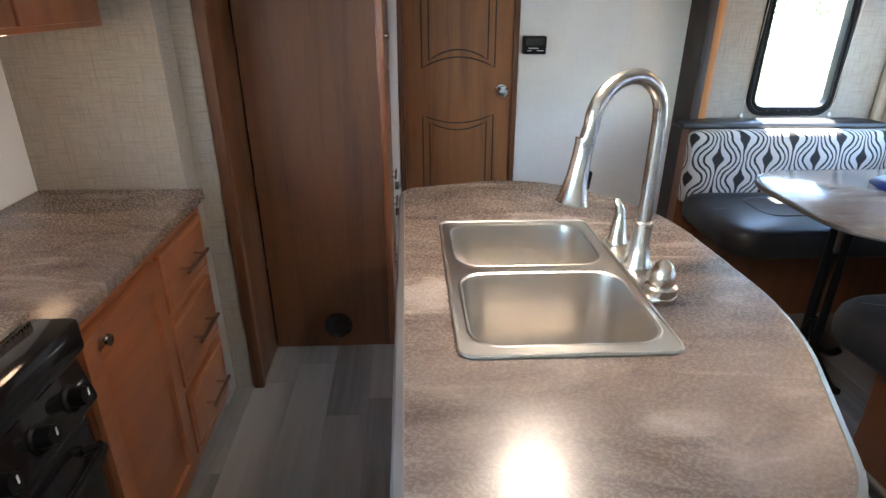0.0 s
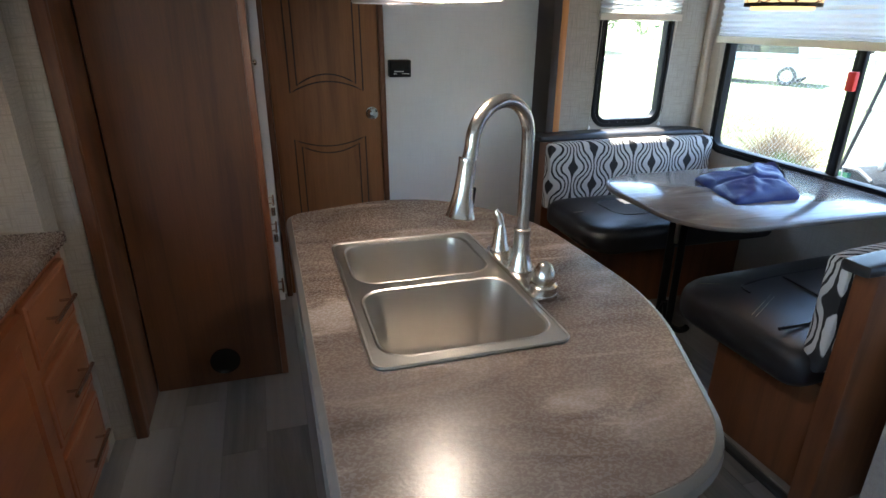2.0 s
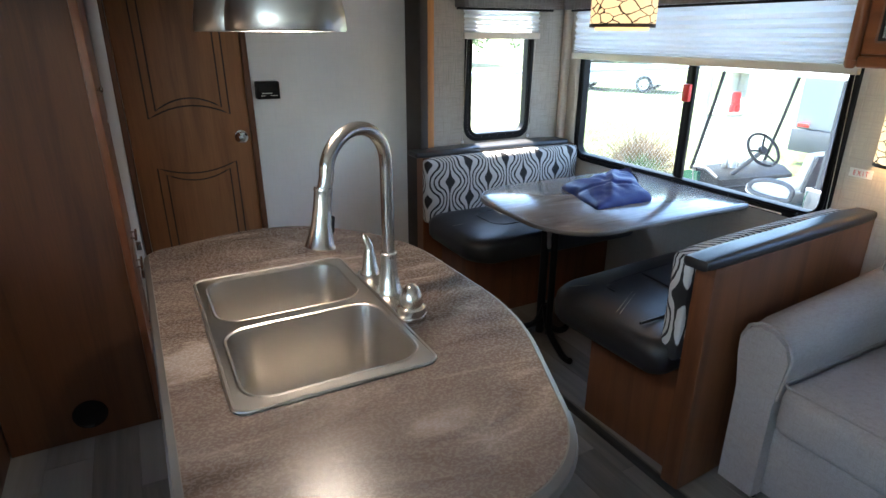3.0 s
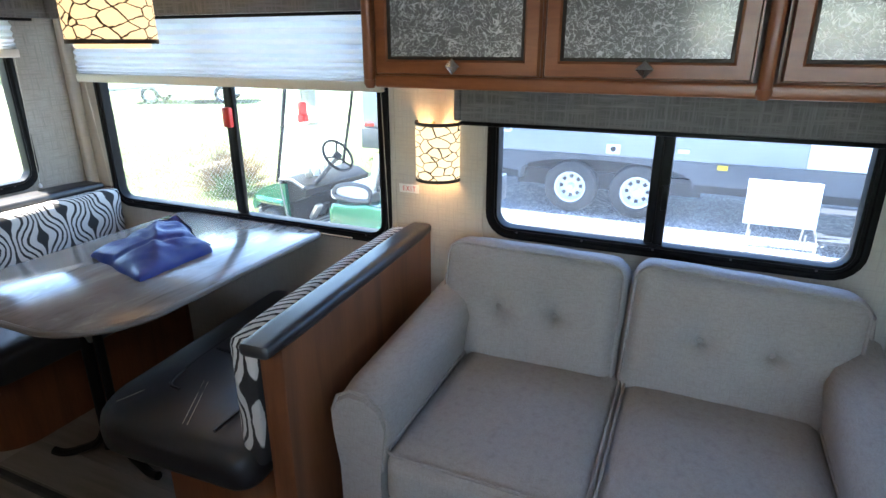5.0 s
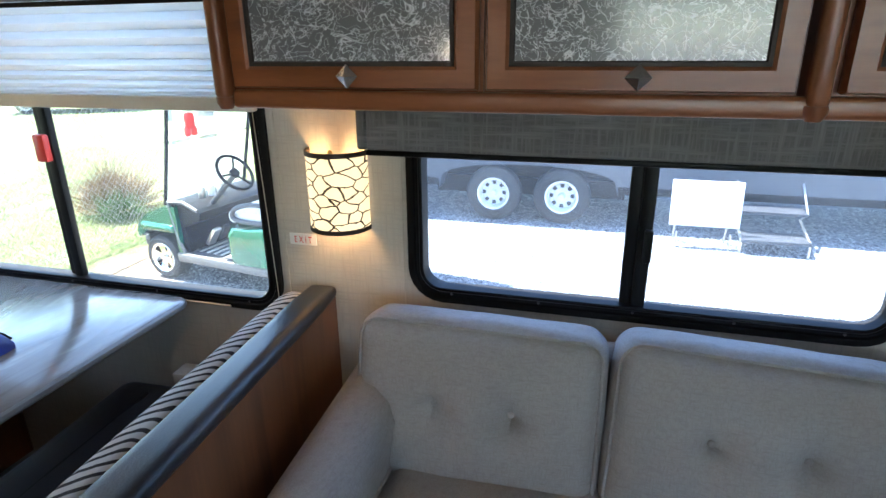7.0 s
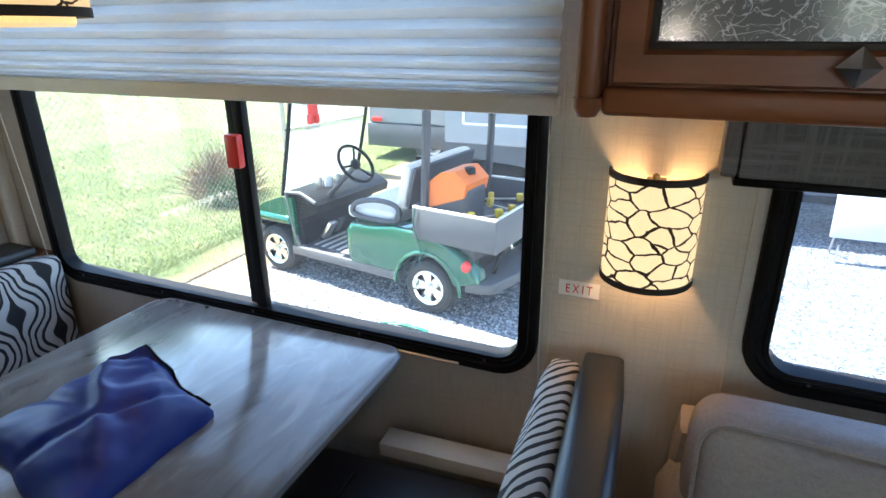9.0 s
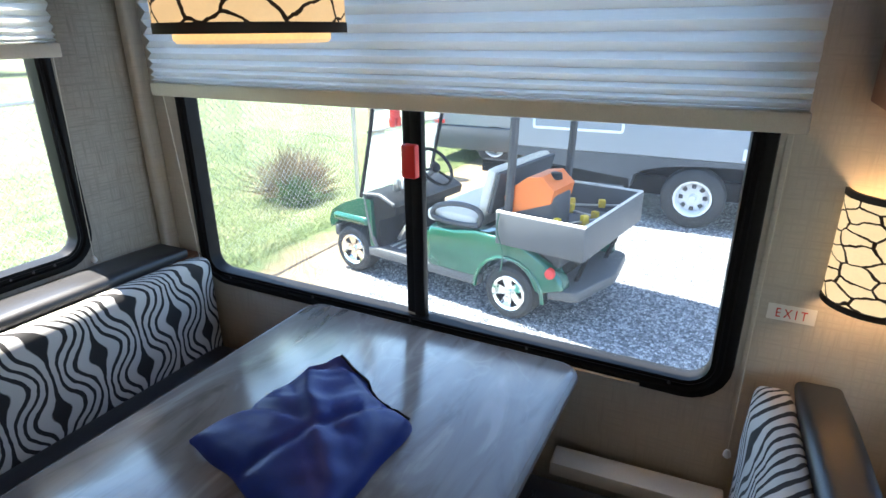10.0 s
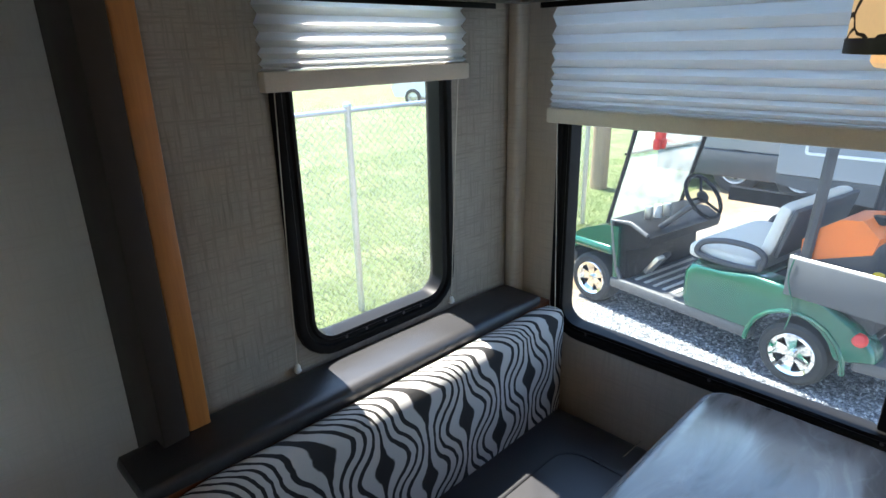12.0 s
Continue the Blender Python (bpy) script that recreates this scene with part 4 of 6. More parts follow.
st = thing("stove", (0.42, 1.95, 0), "black enamel gas stove with control knobs", "stove")
part("body", box(0.13, 1.70, 0.0, 0.60, 2.245, 0.80, 0.004), M_GLOSSBLK, st)
part("glass_lid", box(0.14, 1.70, 0.872, 0.58, 2.245, 0.885, 0.004), M_TOP, st, "folded laminate stove cover")
part("front_rail", box(0.575, 1.70, 0.80, 0.665, 2.245, 0.872, 0.012), M_GLOSSBLK, st)
part("control_panel", moved(box(0.0, 1.70, -0.06, 0.05, 2.245, 0.06, 0.008), Matrix.Translation((0.60, 0, 0.735)) @ Matrix.Rotation(radians(-14), 4, "Y")), M_GLOSSBLK, st)
for k in range(5):
    y = 1.76 + 0.105 * k
    kb = part("control_knob", moved(revolve([(0, 0.032), (0.016, 0.031), (0.018, 0.026), (0.020, 0.006), (0.026, 0.003), (0.026, 0), (0, 0)], 18), Matrix.Translation((0.651, y, 0.735)) @ Matrix.Rotation(radians(76), 4, "Y")), M_BLACK, st)
    part("pointer", box(0.684, y - 0.0015, 0.742, 0.6855, y + 0.0015, 0.757), M_WHITE, kb)
part("oven_door", box(0.60, 1.71, 0.10, 0.635, 2.235, 0.66, 0.01), M_GLOSSBLK, st)
part("oven_handle", tube(spline([(0.635, 1.75, 0.60), (0.675, 1.77, 0.60), (0.675, 2.17, 0.60), (0.635, 2.19, 0.60)], 5), 0.010, 8), M_BLACK, st)
uc = thing("wall_cupboard", (0.33, 2.8, 1.34), "dark cherry wall cupboard above the counter", "wall cupboard")
part("body", box(0.125, 2.2, 1.335, 0.46, 3.0, 2.045, 0.004), M_CHERRYV, uc)
part("door", box(0.46, 2.22, 1.35, 0.478, 2.60, 2.0, 0.005), M_CHERRYV, uc)
part("door", box(0.46, 2.61, 1.35, 0.478, 2.935, 2.0, 0.005), M_CHERRYV, uc)


# ---- dinette ----
def padded(poly, z0, z1, r, crown):
    """A thick seat pad: rolled edges and a slightly domed top."""
    c = Vector((sum(p[0] for p in poly) / len(poly), sum(p[1] for p in poly) / len(poly)))
    rings = []
    for z, ins in ((z0, r * 0.7), (z0 + r * 0.15, r * 0.3), (z0 + r * 0.5, 0.05 * r), (z0 + r, 0), (z1 - r, 0), (z1 - r * 0.55, 0.1 * r), (z1 - r * 0.2, 0.45 * r), (z1, r), (z1 + crown * 0.5, r + 0.05), (z1 + crown * 0.85, r + 0.12), (z1 + crown, r + 0.2)):
        ring = []
        for x, y in poly:
            d = Vector((x, y)) - c
            q = d * max(0.02, 1 - ins / d.length)
            p = Vector((c.x + q.x, c.y + q.y, z))
            p.z += 0.005 * noise.noise(p * 7.0) + 0.002 * noise.noise(p * 23.0)
            ring.append(p)
        rings.append(ring)
    return loft(rings)


def stitch_lines(parent, paths):
    for pth in paths:
        part("stitching", tube(pth, 0.0013, 5), M_STITCH, parent)


fb = thing("dinette_bench", (3.2, 3.8, 0.012), "dinette bench with black leatherette seat below the narrow window", "dinette bench", "dinette benches")
part("base", prism(round_poly([(2.76, 4.125, 0.0), (2.76, 3.62, 0.14), (3.685, 3.62, 0.0), (3.685, 4.125, 0.0)], 8), 0.012, 0.41), M_BENCH, fb, "brown wooden base with a rounded corner")
seat = part("seat_cushion", padded(round_poly([(2.62, 3.40, 0.13), (3.675, 3.40, 0.03), (3.675, 3.96, 0.03), (2.62, 3.96, 0.10)], 8), 0.41, 0.535, 0.05, 0.018), M_VINYL, fb, "padded black leatherette")
stitch_lines(seat, [[(2.66 + 0.01 * k, 3.68, 0.5425 + 0.009 * math.sin(math.pi * k / 100)) for k in range(0, 101, 5)]])
part("piping", tube([(x, y, 0.5515) for x, y in rect_poly(2.84, 3.55, 3.50, 3.80, 0.07)], 0.0045, 6, True), M_PIPING, seat)
stitch_lines(seat, [[(2.84 - 0.008 * k, 3.66 - 0.003 * k, 0.5515 - 0.00055 * k) for k in range(0, 16)], [(3.16, 3.55 - 0.008 * k, 0.5515 - 0.0009 * k) for k in range(0, 12)]])
part("back_cushion", cushion(2.63, 3.922, 0.475, 3.668, 4.0, 0.842, 0.03, 14, (0, 0.012, 0), 0.002), M_OGEE, fb, "black and white ogee cloth")
part("back_panel", box(2.64, 3.996, 0.012, 3.683, 4.07, 0.835), M_BENCH, fb)
part("back_cap", cushion(2.60, 3.985, 0.832, 3.637, 4.125, 0.869, 0.017, 8, (0, 0, 0.003), 0.001), M_VINYL, fb, "black padded rail")

nb = thing("dinette_bench", (3.2, 2.5, 0.012), "dinette bench with wooden back panel beside the grey sofa", "dinette bench", "dinette benches")
part("base", box(2.77, 2.274, 0.012, 3.66, 2.70, 0.41, 0.006), M_BENCH, nb, "brown wooden base")
part("back_panel", box(2.715, 2.205, 0.012, 3.66, 2.272, 0.832, 0.004), M_BENCH, nb, "brown woodgrain back panel")
seat = part("seat_cushion", padded(round_poly([(2.65, 2.305, 0.06), (3.595, 2.305, 0.03), (3.595, 2.885, 0.03), (2.65, 2.885, 0.15)], 8), 0.41, 0.535, 0.05, 0.02), M_VINYL, nb, "padded black leatherette")
stitch_lines(seat, [[(2.70 + 0.008 * k, 2.52 + 0.004 * k, 0.552) for k in range(0, 24)], [(2.70 + 0.008 * k, 2.535 + 0.004 * k, 0.552) for k in range(0, 24)], [(2.72 + 0.01 * k, 2.79 - 0.004 * k, 0.548) for k in range(0, 18)]])
part("piping", tube(spline([(2.70, 2.43, 0.555), (2.88, 2.43, 0.557), (3.0, 2.50, 0.559), (3.03, 2.60, 0.559), (3.05, 2.72, 0.555)], 6), 0.005, 6), M_PIPING, seat)
part("piping", tube(spline([(2.82, 2.66, 0.555), (2.86, 2.72, 0.553), (3.1, 2.74, 0.551), (3.5, 2.74, 0.549)], 6), 0.005, 6), M_PIPING, seat)
part("back_cushion", cushion(2.70, 2.274, 0.47, 3.655, 2.355, 0.85, 0.03, 14, (0, 0.012, 0.01), 0.002), M_OGEE, nb, "black and white ogee cloth")
part("back_cap", cushion(2.655, 2.195, 0.825, 3.66, 2.285, 0.868, 0.02, 8, (0, 0, 0.003), 0.001), M_VINYL, nb, "black padded rail")
part("ledge", box(3.598, 2.36, 0.52, 3.664, 2.73, 0.556, 0.004), M_RAIL, nb, "pale board between seat and wall")
PIVOT = Matrix.Translation((2.68, 2.24, 0))
nb.matrix_basis = PIVOT @ Matrix.Rotation(radians(3.3), 4, "Z") @ PIVOT.inverted() @ nb.matrix_basis        # stands slightly askew

tb = thing("dinette_table", (3.1, 3.14, 0.012), "grey-brown laminate dinette table with rounded corners on a black leg", "table")
tpoly = round_poly([(2.625, 2.755, 0.24), (3.665, 2.755, 0.05), (3.665, 3.525, 0.05), (2.625, 3.525, 0.24)], 9)
part("tabletop", prism(tpoly, 0.745, 0.768, 0.003), M_TABLE, tb)
part("edge_band", tube([(x, y, 0.7565) for x, y in tpoly], 0.0105, 8, True), M_EDGE, tb, "grey rounded edge")
part("leg", tube([(2.935, 3.27, 0.06), (2.935, 3.27, 0.745)], 0.02, 12), M_BLACK, tb)
part("leg", tube([(2.935, 3.20, 0.08), (2.935, 3.20, 0.745)], 0.016, 12), M_BLACK, tb)
for dx, dy in ((-0.02, -0.20), (-0.07, 0.20), (0.16, 0.03)):
    part("foot", tube(spline([(2.935, 3.24, 0.22), (2.935 + dx * 0.25, 3.24 + dy * 0.25, 0.10), (2.935 + dx * 0.7, 3.24 + dy * 0.75, 0.042), (2.935 + dx, 3.24 + dy, 0.03), (2.935 + dx * 1.15, 3.24 + dy * 1.2, 0.036)], 6), 0.016, 8), M_BLACK, tb)
part("brace", tube([(2.935, 3.24, 0.52), (2.78, 3.06, 0.742)], 0.010, 8), M_STEEL, tb, "slanting metal brace")
part("wall_cleat", box(3.655, 2.80, 0.72, 3.688, 3.48, 0.744, 0.004), M_BROWNBAND, tb)


def bag_at(u, v):
    """A folded nylon bag: a soft four-sided pile, raised at one fold."""
    c = [Vector((3.07, 3.345)), Vector((3.305, 3.155)), Vector((3.29, 2.985)), Vector((2.975, 2.985))]
    p = (c[0] * (1 - u) + c[1] * u) * (1 - v) + (c[3] * (1 - u) + c[2] * u) * v
    e = min(u, 1 - u, v, 1 - v)
    rim = min(1.0, 0.35 + 0.65 * min(1.0, e / 0.07) ** 0.5)
    h = (0.018 * (1 - u) + 0.112 * u ** 0.8) * (1 - v) + (0.022 * (1 - u) + 0.034 * u) * v + 0.03 * math.sin(math.pi * u) * math.sin(math.pi * v)
    if u > 0.5 and v < 0.4:
        rim = max(rim, min(1.0, 0.6 + u * 0.45 - v * 0.5))
    crease = max(0.0, 1 - abs(u - 0.35 * v - 0.30) / 0.05)
    fold = 0.010 * abs(noise.noise(Vector((u * 2.6 + v * 1.5, v * 1.9 - u, 4.2)))) + 0.004 * abs(noise.noise(Vector((u * 6 - v * 4, v * 5, 1.7))))
    fold += 0.014 * max(0.0, 1 - abs(u + 0.5 * v - 0.78) / 0.10) * (1 - v * 0.6) - 0.010 * crease * (1 - v)
    fold -= 0.008 * max(0.0, 1 - abs(v - 0.3 * u - 0.45) / 0.05)
    wob = noise.noise(Vector((u * 4, v * 4, 9.0))) * 0.012
    return Vector((p.x + wob, p.y - wob * 0.7, 0.7695 + max(0.0, h + fold) * rim))


def bag():
    bm = bmesh.new()
    n = 36
    grid = [[bm.verts.new(bag_at(i / n, j / n)) for j in range(n + 1)] for i in range(n + 1)]
    for i in range(n):
        for j in range(n):
            bm.faces.new((grid[i][j], grid[i + 1][j], grid[i + 1][j + 1], grid[i][j + 1]))
    edge = [grid[i][0] for i in range(n)] + [grid[n][j] for j in range(n)] + [grid[n - i][n] for i in range(n)] + [grid[0][n - j] for j in range(n)]
    low = [bm.verts.new((v.co.x, v.co.y, 0.7685)) for v in edge]
    m = len(edge)
    for i in range(m):
        bm.faces.new((edge[i], edge[(i + 1) % m], low[(i + 1) % m], low[i]))
    bm.faces.new(low)
    return bm


ZIP = [bag_at(0.985, 0.02 + 0.96 * k / 24) + Vector((0.002, 0, 0.002)) for k in range(25)]
bg = thing("folded_bag", (3.2, 3.2, 0.769), "crumpled blue nylon bag folded on the table", "bag")
part("cloth", bag(), M_BAG, bg, smooth=50)
part("zip", tube(ZIP, 0.003, 6), M_BLACK, bg, "dark zip along one edge")

pn = thing("pendant_lamp", (3.176, 3.164, 1.497), "lit drum pendant lamp with dark leaf outlines above the table", "pendant lamp")
PC = Matrix.Translation((3.176, 3.164, 1.497))
part("shade", moved(revolve([(0.134, 0.012), (0.134, 0.215), (0.131, 0.215), (0.131, 0.012), (0.134, 0.012)], 48), PC), M_SHADE, pn, "cream cloth drum with leaf outlines")
part("band", moved(revolve([(0.1305, 0.0), (0.1355, 0.0), (0.1355, 0.014), (0.1305, 0.014), (0.1305, 0.0)], 48), PC), M_BROWNBAND, pn, "dark brown lower band")
part("band", moved(revolve([(0.1305, 0.213), (0.1355, 0.213), (0.1355, 0.227), (0.1305, 0.227), (0.1305, 0.213)], 48), PC), M_BROWNBAND, pn)
M_DIFFGLOW = glow("amber_lit_diffuser", (0.8, 0.6, 0.35), (1.0, 0.6, 0.26), 0.13)
part("diffuser", moved(revolve([(0, -0.013), (0.107, -0.013), (0.111, -0.008), (0.111, 0.03), (0.108, 0.03), (0.108, -0.006), (0, -0.008)], 40), PC), M_DIFFGLOW, pn, "amber diffuser dish")
part("stem", tube([(3.176, 3.164, 1.722), (3.176, 3.164, 1.951)], 0.007, 8), M_BROWNBAND, pn)
part("spider", joined(tube([(3.046, 3.164, 1.717), (3.306, 3.164, 1.717)], 0.003, 6), tube([(3.176, 3.034, 1.717), (3.176, 3.294, 1.717)], 0.003, 6)), M_BROWNBAND, pn)

sc = thing("wall_sconce", (XW, 2.241, 1.028), "lit half-round wall sconce with dark leaf outlines", "wall lamp")


def half_drum(r, t, z0, z1, sy=1.0):
    pts = []
    for k in range(25):
        a = math.pi / 2 + math.pi * k / 24
        pts.append((XW + r * math.cos(a), 2.241 + 0.083 * (r / 0.085) * math.sin(a) * sy))
    inn = []
    for k in range(25):
        a = math.pi / 2 + math.pi * (24 - k) / 24
        inn.append((XW + (r - t) * math.cos(a), 2.241 + 0.083 * ((r - t) / 0.085) * math.sin(a) * sy))
    poly = [(min(x, XW - 0.001), y) for x, y in pts + inn]
    return loft([[(x, y, z0) for x, y in poly], [(x, y, z1) for x, y in poly]])


part("shade", half_drum(0.085, 0.003, 1.037, 1.228), M_SHADE2, sc, "cream shade with leaf outlines")
part("band", half_drum(0.087, 0.006, 1.027, 1.039), M_BROWNBAND, sc, "dark brown band")
part("band", half_drum(0.087, 0.006, 1.226, 1.238), M_BROWNBAND, sc, "dark brown band")
part("back_plate", box(XW - 0.006, 2.185, 1.075, XW - 0.001, 2.297, 1.20, 0.002), M_BRASS, sc)
part("bracket", box(XW - 0.06, 2.224, 1.218, XW - 0.006, 2.258, 1.226, 0.002), M_BRASS, sc)
part("finial", moved(revolve([(0, 0.016), (0.006, 0.012), (0.007, 0.006), (0.003, 0.0), (0, 0)], 10), Matrix.Translation((XW - 0.045, 2.241, 1.226))), M_BRASS, sc)

ex = thing("exit_label", (XW - 0.001, 2.363, 0.967), "white exit label with red letters on the beige wall", "sign")
part("label", box(XW - 0.0025, 2.322, 0.964, XW - 0.0008, 2.404, 0.997), M_LABEL, ex)
fcurve = bpy.data.curves.new("exit", "FONT")
fcurve.body, fcurve.size, fcurve.align_x, fcurve.extrude, fcurve.space_character = "EXIT", 0.027, "CENTER", 0.0003, 1.5
tmp = bpy.data.objects.new("tmp", fcurve)
me = bpy.data.meshes.new_from_object(tmp)
bpy.data.objects.remove(tmp)
bm = bmesh.new()
bm.from_mesh(me)
bmesh.ops.transform(bm, matrix=Matrix.Translation((XW - 0.003, 2.363, 0.971)) @ Matrix(((0, 0, -1, 0), (-0.72, 0, 0, 0), (0, 1, 0, 0), (0, 0, 0, 1))), verts=bm.verts[:])
part("lettering", bm, M_RED, ex, "red letters", 0)


# ---- sofa ----
sf = thing("sofa", (3.25, 1.49, 0.012), "grey cloth two-seat sofa with tufted back cushions", "sofa")
part("base", cushion(2.87, 0.91, 0.085, 3.67, 2.10, 0.36, 0.025, 8, (0.004, 0, 0)), M_SOFA, sf)
for y0, y1 in ((1.506, 2.02), (0.975, 1.499)):
    s = part("seat_cushion", cushion(2.83, y0, 0.345, 3.52, y1, 0.515, 0.04, 14, (0.012, 0.004, 0.022), 0.003), M_SOFA, sf)
    part("piping", tube([(x, y, 0.512) for x, y in rect_poly(2.837, y0 + 0.004, 3.50, y1 - 0.004, 0.03)], 0.0045, 6, True), M_SOFA, s)
for y0, y1, tip in ((1.53, 2.125, 0.4), (0.905, 1.518, 2.4)):
    w, h = y1 - y0, 0.42
    bmc = cushion(-0.085, -w / 2, -h / 2, 0.085, w / 2, h / 2, 0.05, 40, (0.045, 0.006, 0.008), 0.004, [(-0.093, 0.01, 0.055), (0.093, 0.01, 0.055)], 0)
    m = Matrix.Translation((3.525, (y0 + y1) / 2, 0.652)) @ Matrix.Rotation(radians(tip), 4, "X") @ Matrix.Rotation(radians(12), 4, "Y")
    bc = part("back_cushion", moved(bmc, m), M_SOFA, sf, "plump tufted cushion")
    for s in (-1, 1):
        part("piping", moved(tube([(s * 0.070, a, b) for a, b in rect_poly(-w / 2 + 0.008, -h / 2 + 0.008, w / 2 - 0.008, h / 2 - 0.008, 0.05)], 0.0045, 6, True), m), M_SOFA, bc)
    for u in (-0.093, 0.093):
        part("tuft_button", moved(revolve([(0, 0.006), (0.007, 0.004), (0.009, 0.0), (0, 0)], 10), m @ Matrix.Translation((-0.074, u, 0.01)) @ Matrix.Rotation(-math.pi / 2, 4, "Y")), M_SOFA, bc)
part("back_frame", cushion(3.56, 0.86, 0.085, 3.68, 2.15, 0.79, 0.03, 8), M_SOFA, sf)
for yc, s in ((2.082, 1), (0.915, -1)):
    prof = [(-0.068, 0.09), (-0.07, 0.45), (-0.085, 0.54), (-0.088, 0.60), (-0.07, 0.645), (-0.03, 0.668), (0.02, 0.665), (0.06, 0.64), (0.078, 0.595), (0.07, 0.53), (0.06, 0.45), (0.06, 0.09)]
    rings = []
    for k in range(9):
        f = k / 8
        x = 2.83 + 0.75 * f
        shrink = 0.93 if k == 0 else 1.0
        rings.append([(x, yc - s * a * shrink, (b if b < 0.3 else b + 0.06 * f - (0.012 if k == 0 else 0.0))) for a, b in prof])
    arm = part("arm", loft(rings), M_SOFA, sf, "rolled cloth arm", 60)
    part("piping", tube([(2.842, yc - s * a * 0.985, b) for a, b in prof[1:-1]], 0.005, 6), M_SOFA, arm)
for x in (2.93, 3.62):
    for y in (0.92, 2.08):
        part("foot", moved(revolve([(0, 0.0), (0.018, 0.0), (0.026, 0.075), (0, 0.075)], 12), Matrix.Translation((x, y, 0.012))), M_BLACK, sf, "tapered black foot")


# ---- overhead cabinets ----
def overhead(y0, y1, label, knob):
    t = thing("overhead_cabinet", (3.53, (y0 + y1) / 2, 1.378), label, "overhead cabinet", "overhead cabinets")
    part("body", box(3.39, y0, 1.378, XW - 0.002, y1, 1.948), M_CHERRY, t)
    d = part("door", box(3.372, y0 + 0.006, 1.411, 3.389, y1 - 0.006, 1.85, 0.004), M_CHERRY, t)
    r = (y0 + 0.006, 1.411, y1 - 0.006, 1.85)
    part("door_frame", frame_ring("x", r, 0.0, [(0.0, 3.372), (0.004, 3.360), (0.036, 3.358), (0.042, 3.363), (0.049, 3.372)]), M_CHERRY, d)
    part("pane", box(3.366, r[0] + 0.046, r[1] + 0.046, 3.3715, r[2] - 0.046, r[3] - 0.046), M_CRACK, d, "grey crackle-pattern glass")
    part("pane_bead", frame_ring("x", inset(r, 0.042), 0.0, [(0.0, 3.368), (0.0, 3.361), (0.007, 3.361), (0.009, 3.366)]), M_BROWNBAND, d)
    a = 0.022
    kb = bmesh.new()
    top = kb.verts.new((3.332, knob, 1.436))
    ring = [kb.verts.new((3.345, knob + a * u, 1.436 + a * v)) for u, v in ((1, 0), (0, 1), (-1, 0), (0, -1))]
    low = [kb.verts.new((3.350, knob + a * u * 0.9, 1.436 + a * v * 0.9)) for u, v in ((1, 0), (0, 1), (-1, 0), (0, -1))]
    for i in range(4):
        kb.faces.new((top, ring[i], ring[(i + 1) % 4]))
        kb.faces.new((ring[i], low[i], low[(i + 1) % 4], ring[(i + 1) % 4]))
    kb.faces.new(low)
    part("knob", joined(kb, tube([(3.349, knob, 1.436), (3.360, knob, 1.436)], 0.006, 8)), M_NICKEL, d, "faceted diamond-shaped nickel knob", 0)
    return t


oc = overhead(1.797, 2.305, "cherry overhead cabinet with crackle glass door above the sofa", 2.046)
overhead(1.287, 1.795, "cherry overhead cabinet with crackle glass door above the sofa", 1.532)
overhead(0.715, 1.237, "cherry overhead cabinet with crackle glass door beside the end wall", 0.985)
for y in (2.326, 1.262):
    solid("cabinet_post", joined(box(3.352, y - 0.016, 1.39, 3.389, y + 0.016, 1.948, 0.012, 4), moved(revolve([(0, -0.014), (0.012, -0.012), (0.019, 0.0), (0.019, 0.012), (0, 0.012)], 16), Matrix.Translation((3.371, y, 1.382)))), M_CHERRYV, "rounded cherry post between overhead cabinets", "cabinet trim", "cabinet posts")
structure("trim_cabinet_rail", box(3.365, 0.705, 1.372, 3.3885, 2.308, 1.408, 0.008, 3), M_CHERRY, "cherry moulding under the overhead cabinets", "trim")
part("side_panel", box(3.395, 2.307, 1.383, XW - 0.002, 2.322, 1.948, 0.003), M_CHERRYV, oc)
solid("curtain_hook", joined(moved(revolve([(0, 0.012), (0.006, 0.011), (0.010, 0.003), (0.010, 0.0), (0, 0)], 12), Matrix.Translation((XW - 0.001, 2.064, 0.797)) @ Matrix.Rotation(-math.pi / 2, 4, "Y")), tube(spline([(XW - 0.012, 2.064, 0.797), (XW - 0.016, 2.046, 0.782), (XW - 0.010, 2.036, 0.752)], 5), 0.0012, 5)), M_CORD, "small cream cord cleat on the wall", "cord cleat")

# ---- outdoors ----
GZ = -0.69
bm = bmesh.new()
bmesh.ops.create_grid(bm, x_segments=24, y_segments=24, size=600)
bmesh.ops.translate(bm, vec=(0, 0, GZ), verts=bm.verts[:])
tagged(new("ground", mesh_of("ground", bm, M_GROUND)), "grey gravel yard meeting a green lawn", "ground", kind="structure")


